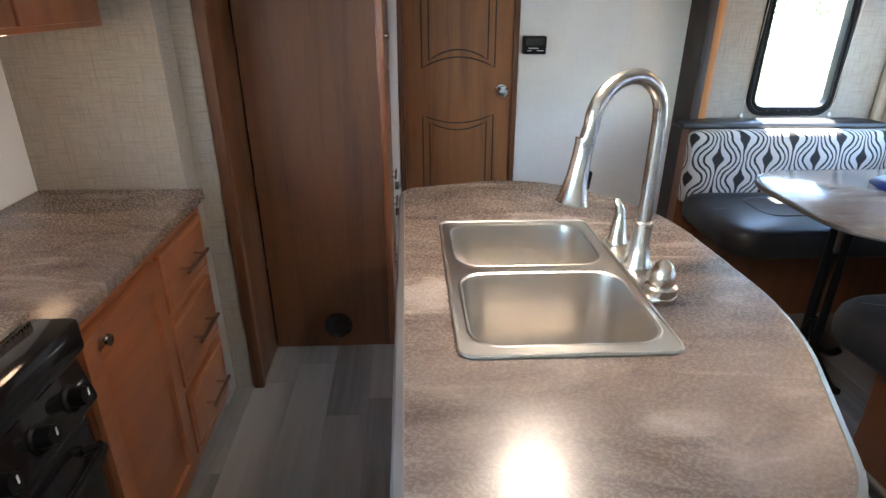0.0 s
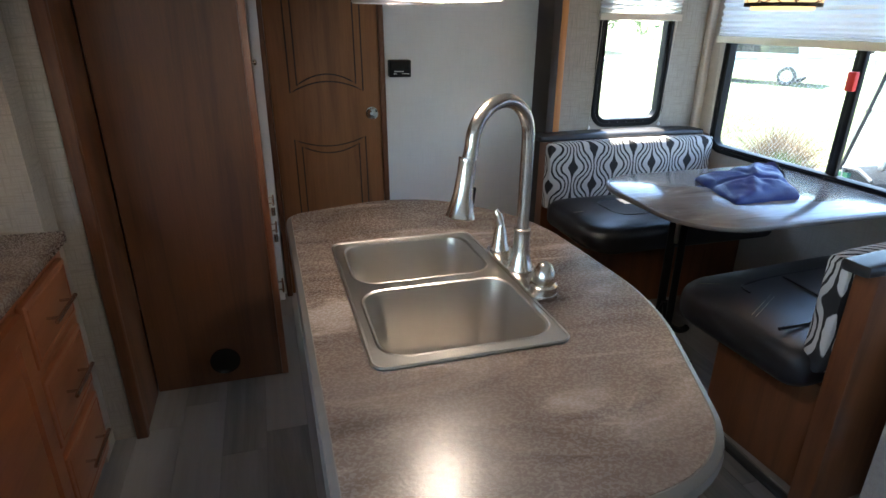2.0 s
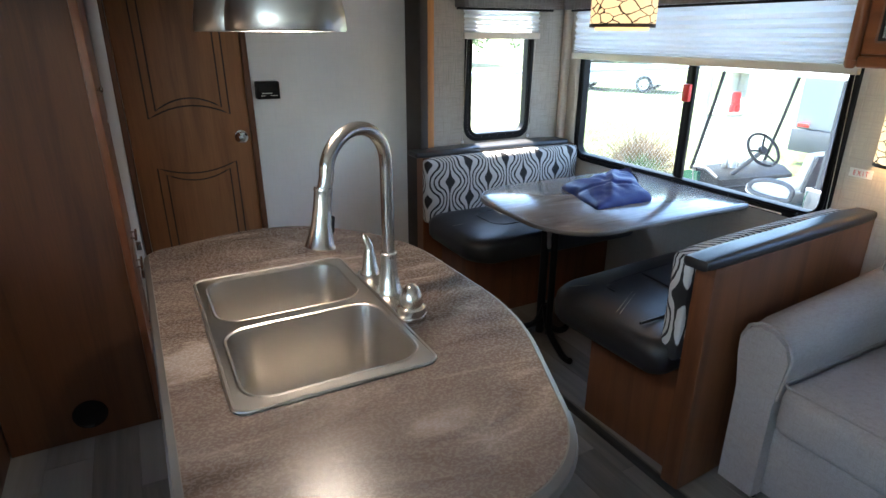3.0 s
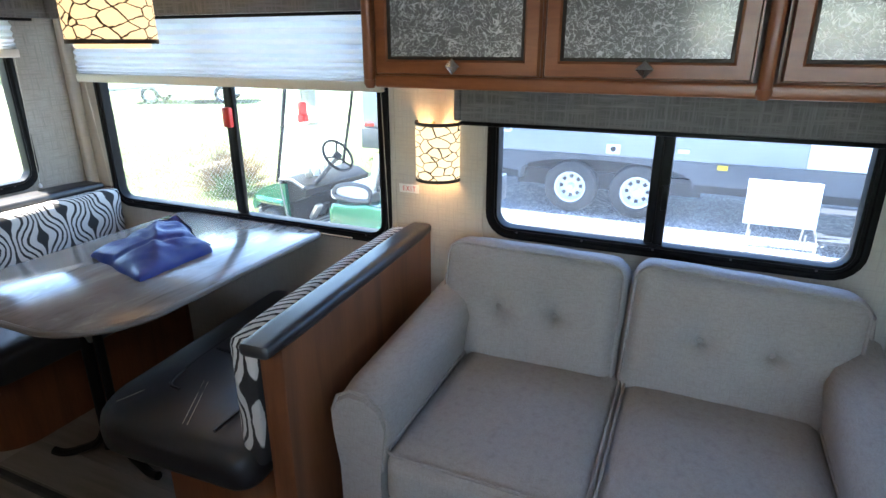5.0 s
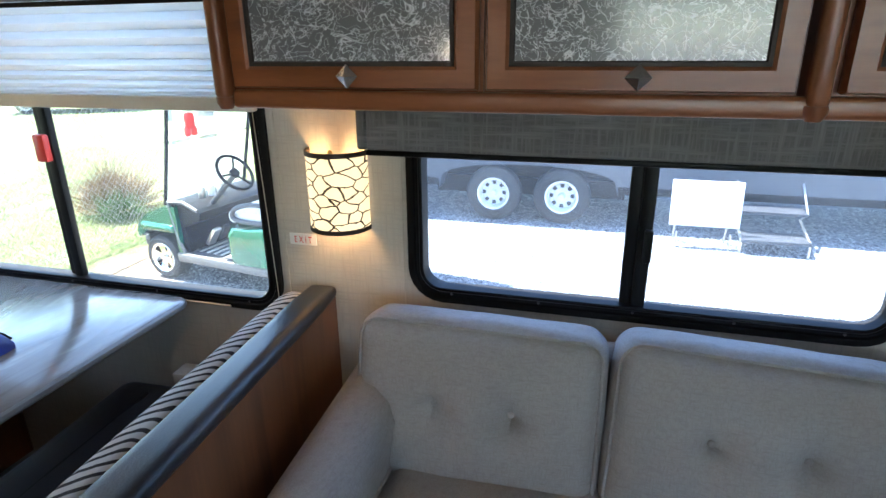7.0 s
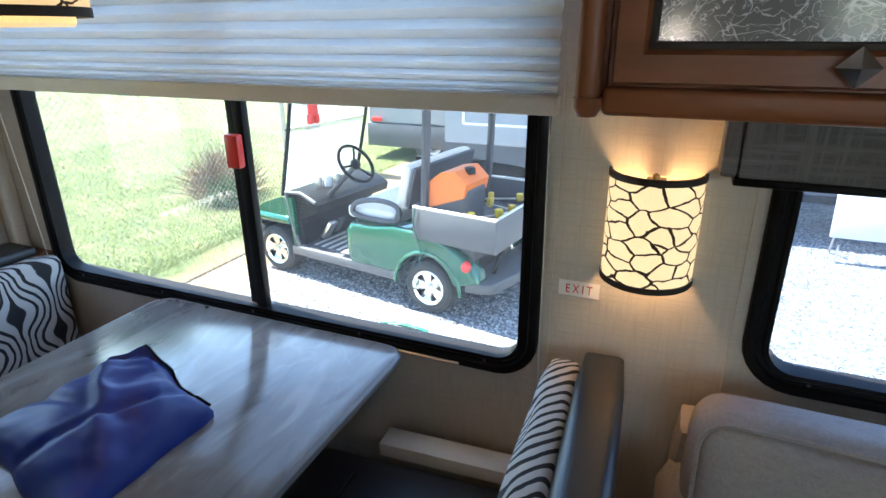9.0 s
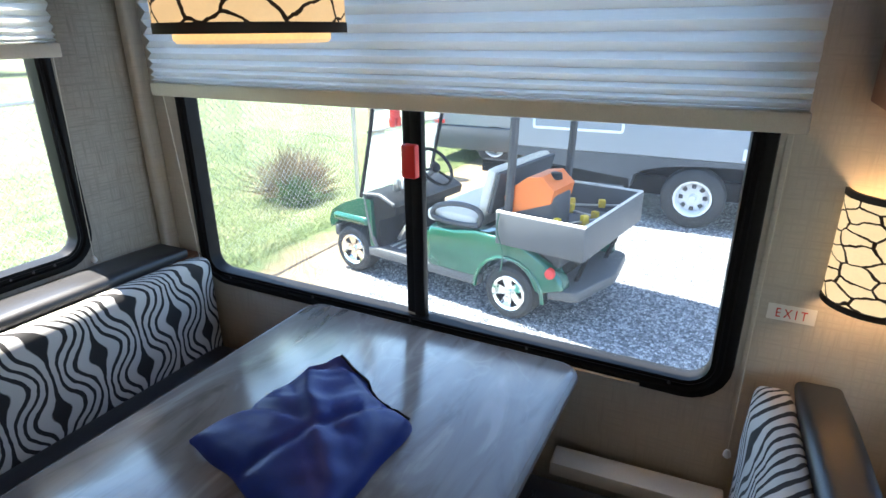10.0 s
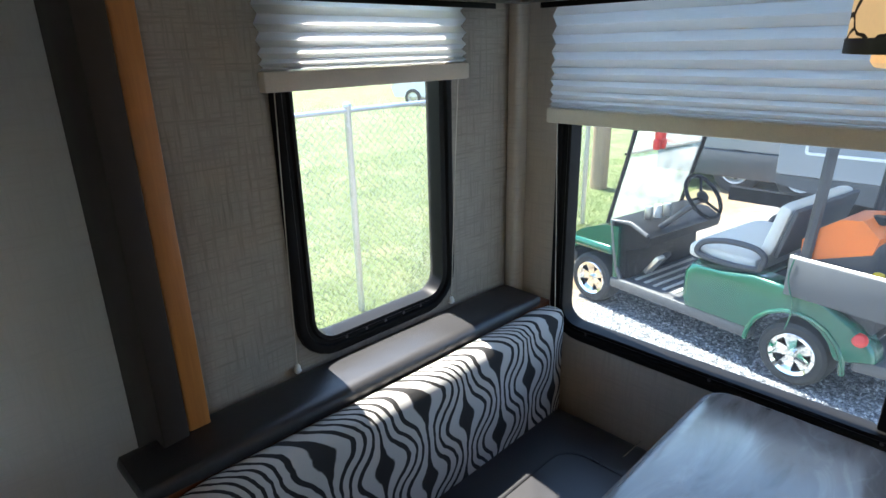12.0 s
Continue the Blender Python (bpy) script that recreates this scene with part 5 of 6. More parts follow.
def wheel(parent, place, r, width, rim_r, holes, axis_m, rim_mat, name="wheel"):
    """A tyre with tread shoulders and a pressed or spoked rim, lying along local z before axis_m turns it."""
    m = Matrix.Translation(place) @ axis_m
    h = width / 2
    ty = part(name, moved(revolve([(rim_r, -h * 0.8), (rim_r * 1.08, -h), (r * 0.86, -h), (r * 0.96, -h * 0.82), (r, -h * 0.5), (r, h * 0.5), (r * 0.96, h * 0.82), (r * 0.86, h), (rim_r * 1.08, h), (rim_r, h * 0.8), (rim_r, -h * 0.8)], 40), m), M_RUBBER, parent, "black tyre")
    bm = revolve([(0, h * 0.30), (rim_r * 0.2, h * 0.32), (rim_r * 0.24, h * 0.05), (rim_r * 0.80, -h * 0.1), (rim_r * 0.86, h * 0.35), (rim_r * 0.92, h * 0.85), (rim_r * 1.02, h * 0.9), (rim_r * 1.0, -h * 0.8), (0, -h * 0.8)], 32)
    part("rim", moved(bm, m), M_DARKPL if holes < 7 else rim_mat, ty)
    sp = bmesh.new()
    for k in range(holes):
        a = 2 * math.pi * k / holes
        q = Matrix.Rotation(a, 4, "Z")
        if holes < 7:
            w0, w1, n0, n1 = rim_r * 0.19, rim_r * 0.33, rim_r * 0.18, rim_r * 0.97
            pts = [(n0, -w0), (n1, -w1), (n1, w1), (n0, w0)]
            sp = joined(sp, moved(loft([[(x, y, h * 0.2) for x, y in pts], [(x, y, h * 0.62) for x, y in pts]]), q))
        else:
            pts = [(rim_r * 0.52, -rim_r * 0.10), (rim_r * 0.74, -rim_r * 0.13), (rim_r * 0.74, rim_r * 0.13), (rim_r * 0.52, rim_r * 0.10)]
            sp = joined(sp, moved(loft([[(x, y, h * 0.0) for x, y in pts], [(x, y, h * 0.10) for x, y in pts]]), q))
    part("spokes" if holes < 7 else "rim_slots", moved(sp, m), rim_mat if holes < 7 else M_DARKPL, ty)
    if holes < 7:
        part("rim_ring", moved(revolve([(rim_r * 0.84, h * 0.9), (rim_r * 1.0, h * 1.0), (rim_r * 1.05, h * 0.92), (rim_r * 0.98, h * 0.7), (rim_r * 0.84, h * 0.6), (rim_r * 0.84, h * 0.9)], 32), m), rim_mat, ty, "bright outer ring")
    part("hub_cap", moved(revolve([(0, h * 0.95), (rim_r * 0.16, h * 0.9), (rim_r * 0.2, h * 0.6), (rim_r * 0.2, h * 0.2), (0, h * 0.2)], 16), m), rim_mat, ty)
    return ty


def golf_cart():
    C = Matrix.Translation((6.98, 3.865, GZ)) @ Matrix.Rotation(radians(80.6), 4, "Z")
    t = thing("golf_cart", (6.98, 3.865, GZ), "green golf cart with a grey cargo bed parked on gravel", "golf cart")

    def P(name, bm, mat, parent=None, label="", smooth=35.0):
        return part(name, moved(bm, C), mat, parent or t, label, smooth)

    def side(poly, y0, y1):
        return loft([[(x, y0, z) for x, z in poly], [(x, y1, z) for x, z in poly]])
    up = Matrix.Rotation(-math.pi / 2, 4, "X")
    dn = Matrix.Rotation(math.pi / 2, 4, "X")
    for x in (0.0, 1.72):
        for y in (0.46, -0.46):
            wheel(t, C @ Vector((x, y, 0.225)), 0.225, 0.20, 0.145, 5, C.to_3x3().to_4x4() @ (up if y > 0 else dn), M_CHROME)
    # rear bodywork with an arch over the wheel
    arch = [(0.30 * math.cos(math.pi * k / 10), 0.225 + 0.30 * math.sin(math.pi * k / 10)) for k in range(0, 11)]
    body = [(0.30, 0.30), (0.80, 0.30), (0.83, 0.36), (0.83, 0.58), (0.78, 0.65), (0.55, 0.66), (0.32, 0.70), (0.10, 0.69), (-0.16, 0.645), (-0.34, 0.55), (-0.44, 0.43), (-0.46, 0.36), (-0.30, 0.30)] + [p for p in arch[::-1] if p[1] > 0.30]
    for sg in (1, -1):
        shell = loft([[(0.17 + (x - 0.17) * f, sg * y, 0.45 + (z - 0.45) * f) for x, z in body] for y, f in ((0.42, 1.0), (0.52, 1.0), (0.555, 0.985), (0.572, 0.95), (0.576, 0.90))])
        P("rear_body", shell, M_GREEN, label="metallic green side panel with rounded shoulders", smooth=60)
    P("rear_deck", box(-0.40, -0.50, 0.50, 0.40, 0.50, 0.64, 0.03), M_DARKPL)
    P("wheel_arch_lip", tube([(x * 1.03, 0.57, 0.225 + (z - 0.225) * 1.03) for x, z in arch], 0.018, 8), M_GREEN)
    P("seat_base", box(0.30, -0.49, 0.30, 0.80, 0.49, 0.66, 0.03), M_GREEN)
    P("sill", joined(box(0.28, 0.47, 0.22, 1.50, 0.57, 0.31, 0.02), box(0.28, -0.57, 0.22, 1.50, -0.47, 0.31, 0.02)), M_GREYPL, label="grey rocker panel")
    P("floor_mat", box(0.80, -0.48, 0.27, 1.52, 0.48, 0.30, 0.01), M_GREYPL)
    for k in range(7):
        P("mat_rib", box(0.86 + 0.09 * k, -0.40, 0.30, 0.89 + 0.09 * k, 0.44, 0.308), M_SEATBEIGE)
    # front cowl
    nose = [(1.44, 0.28), (1.48, 0.28), (1.50, 0.50), (1.60, 0.53), (1.84, 0.53), (1.95, 0.44), (2.00, 0.40), (2.02, 0.47), (1.97, 0.58), (1.82, 0.67), (1.60, 0.75), (1.46, 0.76)]
    P("front_cowl", side(nose, -0.55, 0.55), M_GREEN, label="metallic green nose")
    P("front_fender", joined(box(1.50, -0.575, 0.49, 1.95, -0.40, 0.58, 0.04, 3), box(1.50, 0.40, 0.49, 1.95, 0.575, 0.58, 0.04, 3)), M_GREEN)
    P("bumper", box(1.95, -0.48, 0.28, 2.04, 0.48, 0.40, 0.03), M_DARKPL)
    # Black instead of dark grey: the canopy's shade is in the colour.
    dash = [(1.18, 0.72), (1.32, 0.79), (1.56, 0.80), (1.50, 0.50), (1.44, 0.31), (1.38, 0.31), (1.40, 0.56), (1.20, 0.64)]
    P("dashboard", side(dash, -0.51, 0.51), M_BLACK, label="moulded dashboard, canopy shade put into its black colour")
    P("dash_trim", tube([(1.20, 0.52, 0.74), (1.36, 0.53, 0.81), (1.54, 0.535, 0.80), (1.50, 0.54, 0.58), (1.46, 0.54, 0.40), (1.40, 0.54, 0.29)], 0.018, 8), M_GREYPL)
    for k in range(3):
        P("tin_can", moved(revolve([(0, 0), (0.03, 0), (0.033, 0.01), (0.033, 0.10), (0.028, 0.115), (0, 0.115)], 14), Matrix.Translation((1.36 + 0.02 * k, 0.05 + 0.10 * k, 0.785))), M_STEEL if k != 1 else M_WHITE)
    P("pedal", moved(box(-0.02, -0.05, -0.10, 0.02, 0.05, 0.10, 0.01), Matrix.Translation((1.24, 0.33, 0.44)) @ Matrix.Rotation(radians(-35), 4, "Y")), M_STEEL)
    P("pedal", moved(box(-0.02, -0.04, -0.09, 0.02, 0.04, 0.09, 0.01), Matrix.Translation((1.30, 0.14, 0.42)) @ Matrix.Rotation(radians(-35), 4, "Y")), M_DARKPL)
    # steering
    S = Matrix.Translation((0.92, 0.27, 1.08)) @ Matrix.Rotation(radians(-52), 4, "Y")
    sw = P("steering_wheel", moved(tube([(0.18 * math.cos(2 * math.pi * k / 28), 0.18 * math.sin(2 * math.pi * k / 28), 0) for k in range(28)], 0.016, 8, True), S), M_BLACK)
    for a in (90, 210, 330):
        part("spoke", moved(tube([(0.03 * math.cos(radians(a)), 0.03 * math.sin(radians(a)), -0.02), (0.17 * math.cos(radians(a)), 0.17 * math.sin(radians(a)), 0)], 0.012, 6), C @ S), M_BLACK, sw)
    part("hub", moved(revolve([(0, 0.015), (0.045, 0.01), (0.05, -0.02), (0, -0.03)], 16), C @ S), M_BLACK, sw)
    P("steering_column", tube([(0.93, 0.27, 1.06), (1.40, 0.27, 0.62)], 0.025, 8), M_DARKPL)
    # seat
    P("seat_cushion", cushion(0.34, -0.50, 0.66, 0.86, 0.50, 0.79, 0.05, 8, (0, 0, 0.02)), M_SEATBEIGE, label="beige vinyl bench seat")
    P("backrest", moved(cushion(-0.05, -0.48, -0.19, 0.05, 0.48, 0.19, 0.045, 8, (0.02, 0, 0)), Matrix.Translation((0.27, 0, 1.00)) @ Matrix.Rotation(radians(-14), 4, "Y")), M_SEATBEIGE, label="beige vinyl backrest")
    P("backrest_shell", moved(box(-0.02, -0.47, -0.18, 0.02, 0.47, 0.18, 0.02), Matrix.Translation((0.205, 0, 0.99)) @ Matrix.Rotation(radians(-14), 4, "Y")), M_DARKPL)
    for y in (0.53, -0.53):
        P("hip_rest", tube(spline([(0.30, y, 0.73), (0.28, y, 0.82), (0.36, y, 0.87), (0.55, y, 0.87), (0.72, y, 0.82), (0.76, y, 0.74), (0.66, y, 0.71), (0.44, y, 0.71), (0.30, y, 0.73)], 5), 0.022, 8), M_DARKPL)
    # canopy
    rf = P("canopy", box(-0.72, -0.60, 1.82, 1.55, 0.60, 1.87, 0.025), M_RVWHITE, label="white canopy roof")
    for y in (0.52, -0.52):
        P("canopy_post", tube([(0.05, y, 0.70), (0.02, y, 1.25), (0.0, y, 1.83)], 0.034, 8), M_DARKPL)
        P("windshield_post", tube([(1.60, y, 0.76), (1.46, y, 1.30), (1.34, y, 1.83)], 0.018, 8), M_BLACK)
    ws = P("windshield", loft([[(1.605, -0.50, 0.78), (1.605, 0.50, 0.78), (1.612, 0.50, 0.78), (1.612, -0.50, 0.78)], [(1.35, -0.50, 1.80), (1.35, 0.50, 1.80), (1.357, 0.50, 1.80), (1.357, -0.50, 1.80)]]), M_WINDSHIELD, label="hazy clear windshield")
    ws.visible_shadow = False
    P("windshield_rail", tube([(1.478, -0.52, 1.36), (1.478, 0.52, 1.36)], 0.012, 6), M_BLACK)
    # cargo bed
    x0, x1, z0, z1 = -0.62, 0.10, 0.645, 0.895
    P("bed_floor", box(x0, -0.60, z0, x1, 0.60, z0 + 0.03), M_GREYPL)
    for nm, b in (("bed_side", box(x0, 0.57, z0, x1, 0.605, z1, 0.006)), ("bed_side", box(x0, -0.605, z0, x1, -0.57, z1, 0.006)), ("bed_end", box(x0 - 0.004, -0.60, z0, x0 + 0.03, 0.60, z1 + 0.004, 0.006)), ("bed_end", box(x1 - 0.03, -0.565, z0, x1, 0.565, z1 + 0.02, 0.006))):
        P(nm, b, M_GREYPL, label="grey cargo box wall")
    P("bed_trim", joined(tube([(x0, 0.587, z1 + 0.005), (x1, 0.587, z1 + 0.005)], 0.012, 6), tube([(x0, -0.587, z1 + 0.005), (x1, -0.587, z1 + 0.005)], 0.012, 6), tube([(x0 + 0.01, -0.59, z1 + 0.005), (x0 + 0.01, 0.59, z1 + 0.005)], 0.012, 6)), M_SEATBEIGE)
    P("rear_bumper", prism(round_poly([(-0.34, -0.57, 0.02), (-0.34, 0.57, 0.02), (-0.56, 0.52, 0.08), (-0.66, 0.0, 0.3), (-0.56, -0.52, 0.08)], 5), 0.27, 0.36, 0.02), M_GREYPL, label="grey rear bumper")
    P("rear_frame", joined(tube([(-0.45, 0.3, 0.34), (-0.56, 0.3, 0.65)], 0.02, 6), tube([(-0.45, -0.3, 0.34), (-0.56, -0.3, 0.65)], 0.02, 6)), M_BLACK)
    P("tail_light", moved(revolve([(0, 0.02), (0.03, 0.016), (0.045, 0.0), (0, 0.0)], 14), Matrix.Translation((-0.36, 0.57, 0.49)) @ Matrix.Rotation(radians(-70), 4, "X")), M_RED, label="red tail light")
    P("cable", tube(spline([(0.06, 0.62, 0.90), (0.07, 0.63, 0.76), (0.02, 0.62, 0.58), (0.04, 0.62, 0.42)], 5), 0.005, 5), M_GREEN)
    # things carried in the bed
    g = thing("generator", C @ Vector((-0.06, 0.36, 0.68)), "orange and grey portable generator standing in the cargo bed", "generator")

    def G(name, bm, mat, label=""):
        return part(name, moved(bm, C), mat, g, label)
    G("body", cushion(-0.32, 0.16, 0.68, 0.06, 0.50, 1.08, 0.06, 8), M_DARKPL)
    G("cover", side([(-0.30, 1.00), (0.075, 0.86), (0.085, 1.00), (0.03, 1.07), (-0.10, 1.17), (-0.22, 1.19), (-0.32, 1.10)], 0.15, 0.505), M_ORANGE, "orange top cover")
    G("control_panel", box(0.04, 0.20, 0.78, 0.09, 0.47, 0.92, 0.01), M_ORANGE)
    G("cap", moved(revolve([(0, 0.05), (0.04, 0.045), (0.05, 0), (0, 0)], 12), Matrix.Translation((-0.25, 0.33, 1.15))), M_BLACK)
    for k, (x, y, a) in enumerate(((-0.34, 0.10, 10), (-0.36, -0.12, -15), (-0.32, -0.32, 30), (-0.44, 0.30, 60))):
        tl = thing("bar_clamp", C @ Vector((x, y, 0.73)), "yellow and steel bar clamp lying in the cargo bed", "clamp", "clamps in the cargo bed")
        Q = C @ Matrix.Translation((x, y, 0.73 + 0.035 * k)) @ Matrix.Rotation(radians(a), 4, "Z")
        part("bar", moved(box(-0.25, -0.012, -0.006, 0.25, 0.012, 0.006), Q), M_STEEL, tl)
        part("jaw", moved(box(0.17, -0.02, -0.02, 0.22, 0.03, 0.06, 0.012), Q), M_YELLOW, tl)
        part("jaw", moved(box(-0.08, -0.02, -0.02, -0.02, 0.03, 0.05, 0.012), Q), M_YELLOW, tl)
    solid("cloth_rag", moved(cushion(-0.58, 0.38, 0.68, -0.42, 0.54, 0.75, 0.03, 6, (0, 0, 0.02), 0.02), C), M_RED, "dark red rag in the cargo bed", "rag")
    O = C @ Matrix.Translation((-0.085, 0.14, -0.02))
    orn = thing("hanging_ornament", O @ Vector((1.36, 0.25, 1.50)), "small red cloth ornament hanging at the windshield", "ornament")
    part("cloth", moved(joined(cushion(1.32, 0.20, 1.50, 1.38, 0.30, 1.64, 0.03, 6), cushion(1.325, 0.185, 1.43, 1.375, 0.24, 1.52, 0.02, 4), cushion(1.325, 0.26, 1.43, 1.375, 0.315, 1.52, 0.02, 4)), O), M_RED, orn)
    part("string", moved(tube([(1.35, 0.25, 1.64), (1.35, 0.25, 1.82)], 0.004, 5), O), M_BLACK, orn)


golf_cart()


def travel_trailer():
    X = 9.41
    t = thing("travel_trailer", (X + 1.2, 1.0, GZ), "pale grey travel trailer with dark skirt parked on gravel", "trailer")
    part("body", box(X, -8.0, 0.121, X + 2.4, 5.05, 2.45, 0.03), M_RVGREY, t, "pale grey fibreglass side")
    hole = [(-8.0, -0.16), (1.35, -0.16)] + [(2.47 - 1.12 * math.cos(math.pi * k / 12), -0.28 + 0.34 * math.sin(math.pi * k / 12) ** 0.5) for k in range(13)] + [(3.6, -0.16), (4.6, -0.06), (5.05, 0.02), (5.05, 0.12), (-8.0, 0.12)]
    part("skirt", loft([[(X + 0.02, y, z) for y, z in hole], [(X + 2.3, y, z) for y, z in hole]]), M_RVDARK, t, "dark moulded skirt with wheel arches")
    part("wheel_well", box(X + 0.36, 1.25, -0.40, X + 2.0, 3.7, 0.119), M_BLACK, t)
    part("frame_rail", box(X + 0.3, -8.0, -0.32, X + 0.4, 5.6, -0.16), M_BLACK, t)
    part("stripe", box(X - 0.004, -8.0, 1.15, X, 4.95, 1.3), M_RVDARK, t)
    part("stripe", loft([[(X - 0.006, y, z) for y, z in ((3.0, 0.62), (4.95, 0.9), (4.95, 0.98), (3.0, 0.7))], [(X - 0.001, y, z) for y, z in ((3.0, 0.62), (4.95, 0.9), (4.95, 0.98), (3.0, 0.7))]]), M_RVWHITE, t)
    part("hatch", frame_ring("x", (3.7, 0.36, 4.8, 0.85), 0.04, [(0, X - 0.001), (0.0, X - 0.012), (0.03, X - 0.012), (0.03, X - 0.001)]), M_RVWHITE, t)
    part("outlet", box(X - 0.02, 2.26, 0.16, X - 0.001, 2.44, 0.285, 0.01), M_RVWHITE, t)
    part("outlet", box(X - 0.02, 1.45, 0.22, X - 0.001, 1.58, 0.27, 0.006), M_RVWHITE, t)
    part("outlet_cap", moved(revolve([(0, 0.012), (0.03, 0.01), (0.035, 0), (0, 0)], 14), Matrix.Translation((X - 0.02, 2.35, 0.222)) @ Matrix.Rotation(-math.pi / 2, 4, "Y")), M_BROWNBAND, t)
    part("marker_light", box(X - 0.03, 1.0, 0.05, X, 1.12, 0.11, 0.008), M_YELLOW, t, "amber marker light")
    for y in (2.88, 2.015):
        wheel(t, Vector((X + 0.14, y, GZ + 0.355)), 0.355, 0.22, 0.205, 8, Matrix.Rotation(-math.pi / 2, 4, "Y"), M_RVWHITE)
    part("axle", joined(tube([(X + 0.2, 2.88, GZ + 0.355), (X + 2.2, 2.88, GZ + 0.355)], 0.04, 8), tube([(X + 0.2, 2.015, GZ + 0.355), (X + 2.2, 2.015, GZ + 0.355)], 0.04, 8)), M_BLACK, t)
    # open entrance with its fold-out step
    part("entry_door", box(X - 0.03, -0.95, 0.14, X - 0.002, 0.2, 2.1, 0.02), M_RVWHITE, t, "white entrance door")
    stp = part("entry_step", joined(box(X - 0.35, -0.62, -0.30, X - 0.02, 0.05, -0.27), box(X - 0.60, -0.62, -0.55, X - 0.27, 0.05, -0.52)), M_DARKPL, t, "fold-out metal step")
    for y in (-0.62, 0.05):
        part("step_arm", tube([(X + 0.05, y, 0.0), (X - 0.3, y, -0.28), (X - 0.1, y, -0.4), (X - 0.56, y, -0.54), (X - 0.56, y, GZ)], 0.014, 6), M_STEEL, stp)
    return t


travel_trailer()
brd = thing("white_board", (8.9, 0.4, GZ), "white panel leaning before the trailer's step", "panel")
part("panel", moved(box(-0.02, -0.36, 0, 0.02, 0.36, 0.50, 0.006), Matrix.Translation((8.9, 0.43, -0.43)) @ Matrix.Rotation(radians(8), 4, "Y")), M_RVWHITE, brd)
part("prop", joined(tube([(8.95, 0.15, -0.1), (9.2, 0.15, GZ)], 0.012, 6), tube([(8.95, 0.7, -0.1), (9.2, 0.7, GZ)], 0.012, 6), tube([(8.9, 0.15, -0.5), (8.9, 0.15, GZ)], 0.012, 6), tube([(8.9, 0.7, -0.5), (8.9, 0.7, GZ)], 0.012, 6)), M_STEEL, brd)

ct = thing("cargo_trailer", (12.6, 6.2, GZ), "grey cargo trailer with a dark base standing beyond the cart", "trailer")
part("body", box(11.6, 4.6, -0.05, 14.0, 7.4, 1.9, 0.04), M_RVGREY, ct)
part("base", box(11.58, 4.55, -0.45, 14.0, 7.43, -0.051, 0.02), M_RVDARK, ct)
part("tail_light", box(11.55, 7.12, -0.02, 11.579, 7.32, 0.05, 0.01), M_RED, ct, "red tail light")
for y in (5.3, 6.2):
    wheel(ct, Vector((11.7, y, GZ + 0.35)), 0.35, 0.2, 0.2, 8, Matrix.Rotation(-math.pi / 2, 4, "Y"), M_RVWHITE)

# fence
FY7, FT = 7.0, 1.05
fn = thing("chain_link_fence", (5.0, FY7, GZ), "galvanised chain link fence between gravel and lawn", "fence")
for x in (-3.9, -0.9, 2.12, 5.17, 8.72):
    part("post", moved(revolve([(0, 0), (0.028, 0), (0.028, FT - GZ + 0.02), (0.034, FT - GZ + 0.03), (0.03, FT - GZ + 0.055), (0, FT - GZ + 0.07)], 12), Matrix.Translation((x, FY7, GZ))), M_GALV, fn, "grey steel post")
part("top_rail", tube([(-3.9, FY7, FT), (8.72, FY7, FT)], 0.02, 8), M_GALV, fn)


def chain_links(x0, x1, z0, z1, y, cell=0.075, r=0.0018):
    bm = bmesh.new()
    h = z1 - z0
    n = int((x1 - x0 + h) / cell)
    for k in range(n + 1):
        for s in (1, -1):
            a = x0 - h + k * cell if s > 0 else x0 + k * cell
            p0, p1 = (a, z0), (a + s * h, z1)
            t0, t1 = 0.0, 1.0
            dx = p1[0] - p0[0]
            lo, hi = sorted(((x0 - p0[0]) / dx, (x1 - p0[0]) / dx))
            t0, t1 = max(0.0, lo), min(1.0, hi)
            if t1 - t0 < 0.02:
                continue
            q = [(p0[0] + dx * t, z0 + h * t) for t in (t0, t1)]
            v = []
            for x, z in q:
                v.append([bm.verts.new((x + ox, y + 0.004 * s + oy, z)) for ox, oy in ((-r * 1.4, 0), (r * 1.4, 0), (0, r * 1.6))])
            for i in range(3):
                j = (i + 1) % 3
                bm.faces.new((v[0][i], v[0][j], v[1][j], v[1][i]))
    for k in range(int((x1 - x0) / cell)):
        x = x0 + k * cell
        for s in (1, -1):
            vs = [bm.verts.new((x + s * 0.012 + o, y, zz)) for zz, o in ((z1 - 0.01, -0.002), (z1 - 0.01, 0.002), (z1 + 0.055, 0.002 + s * 0.012), (z1 + 0.055, -0.002 + s * 0.012))]
            bm.faces.new(vs)
    return bm


tagged(part("mesh_wire", chain_links(-3.9, 8.72, GZ + 0.02, FT - 0.01, FY7 - 0.022), M_GALV, fn, "woven wire mesh", 0), kind="stuff")
wp = solid("wooden_post", joined(tube([(10.6, 7.9, GZ), (10.6, 7.9, 3.2)], 0.14, 12)), M_PALEWOOD, "weathered wooden utility post behind the cart", "post")


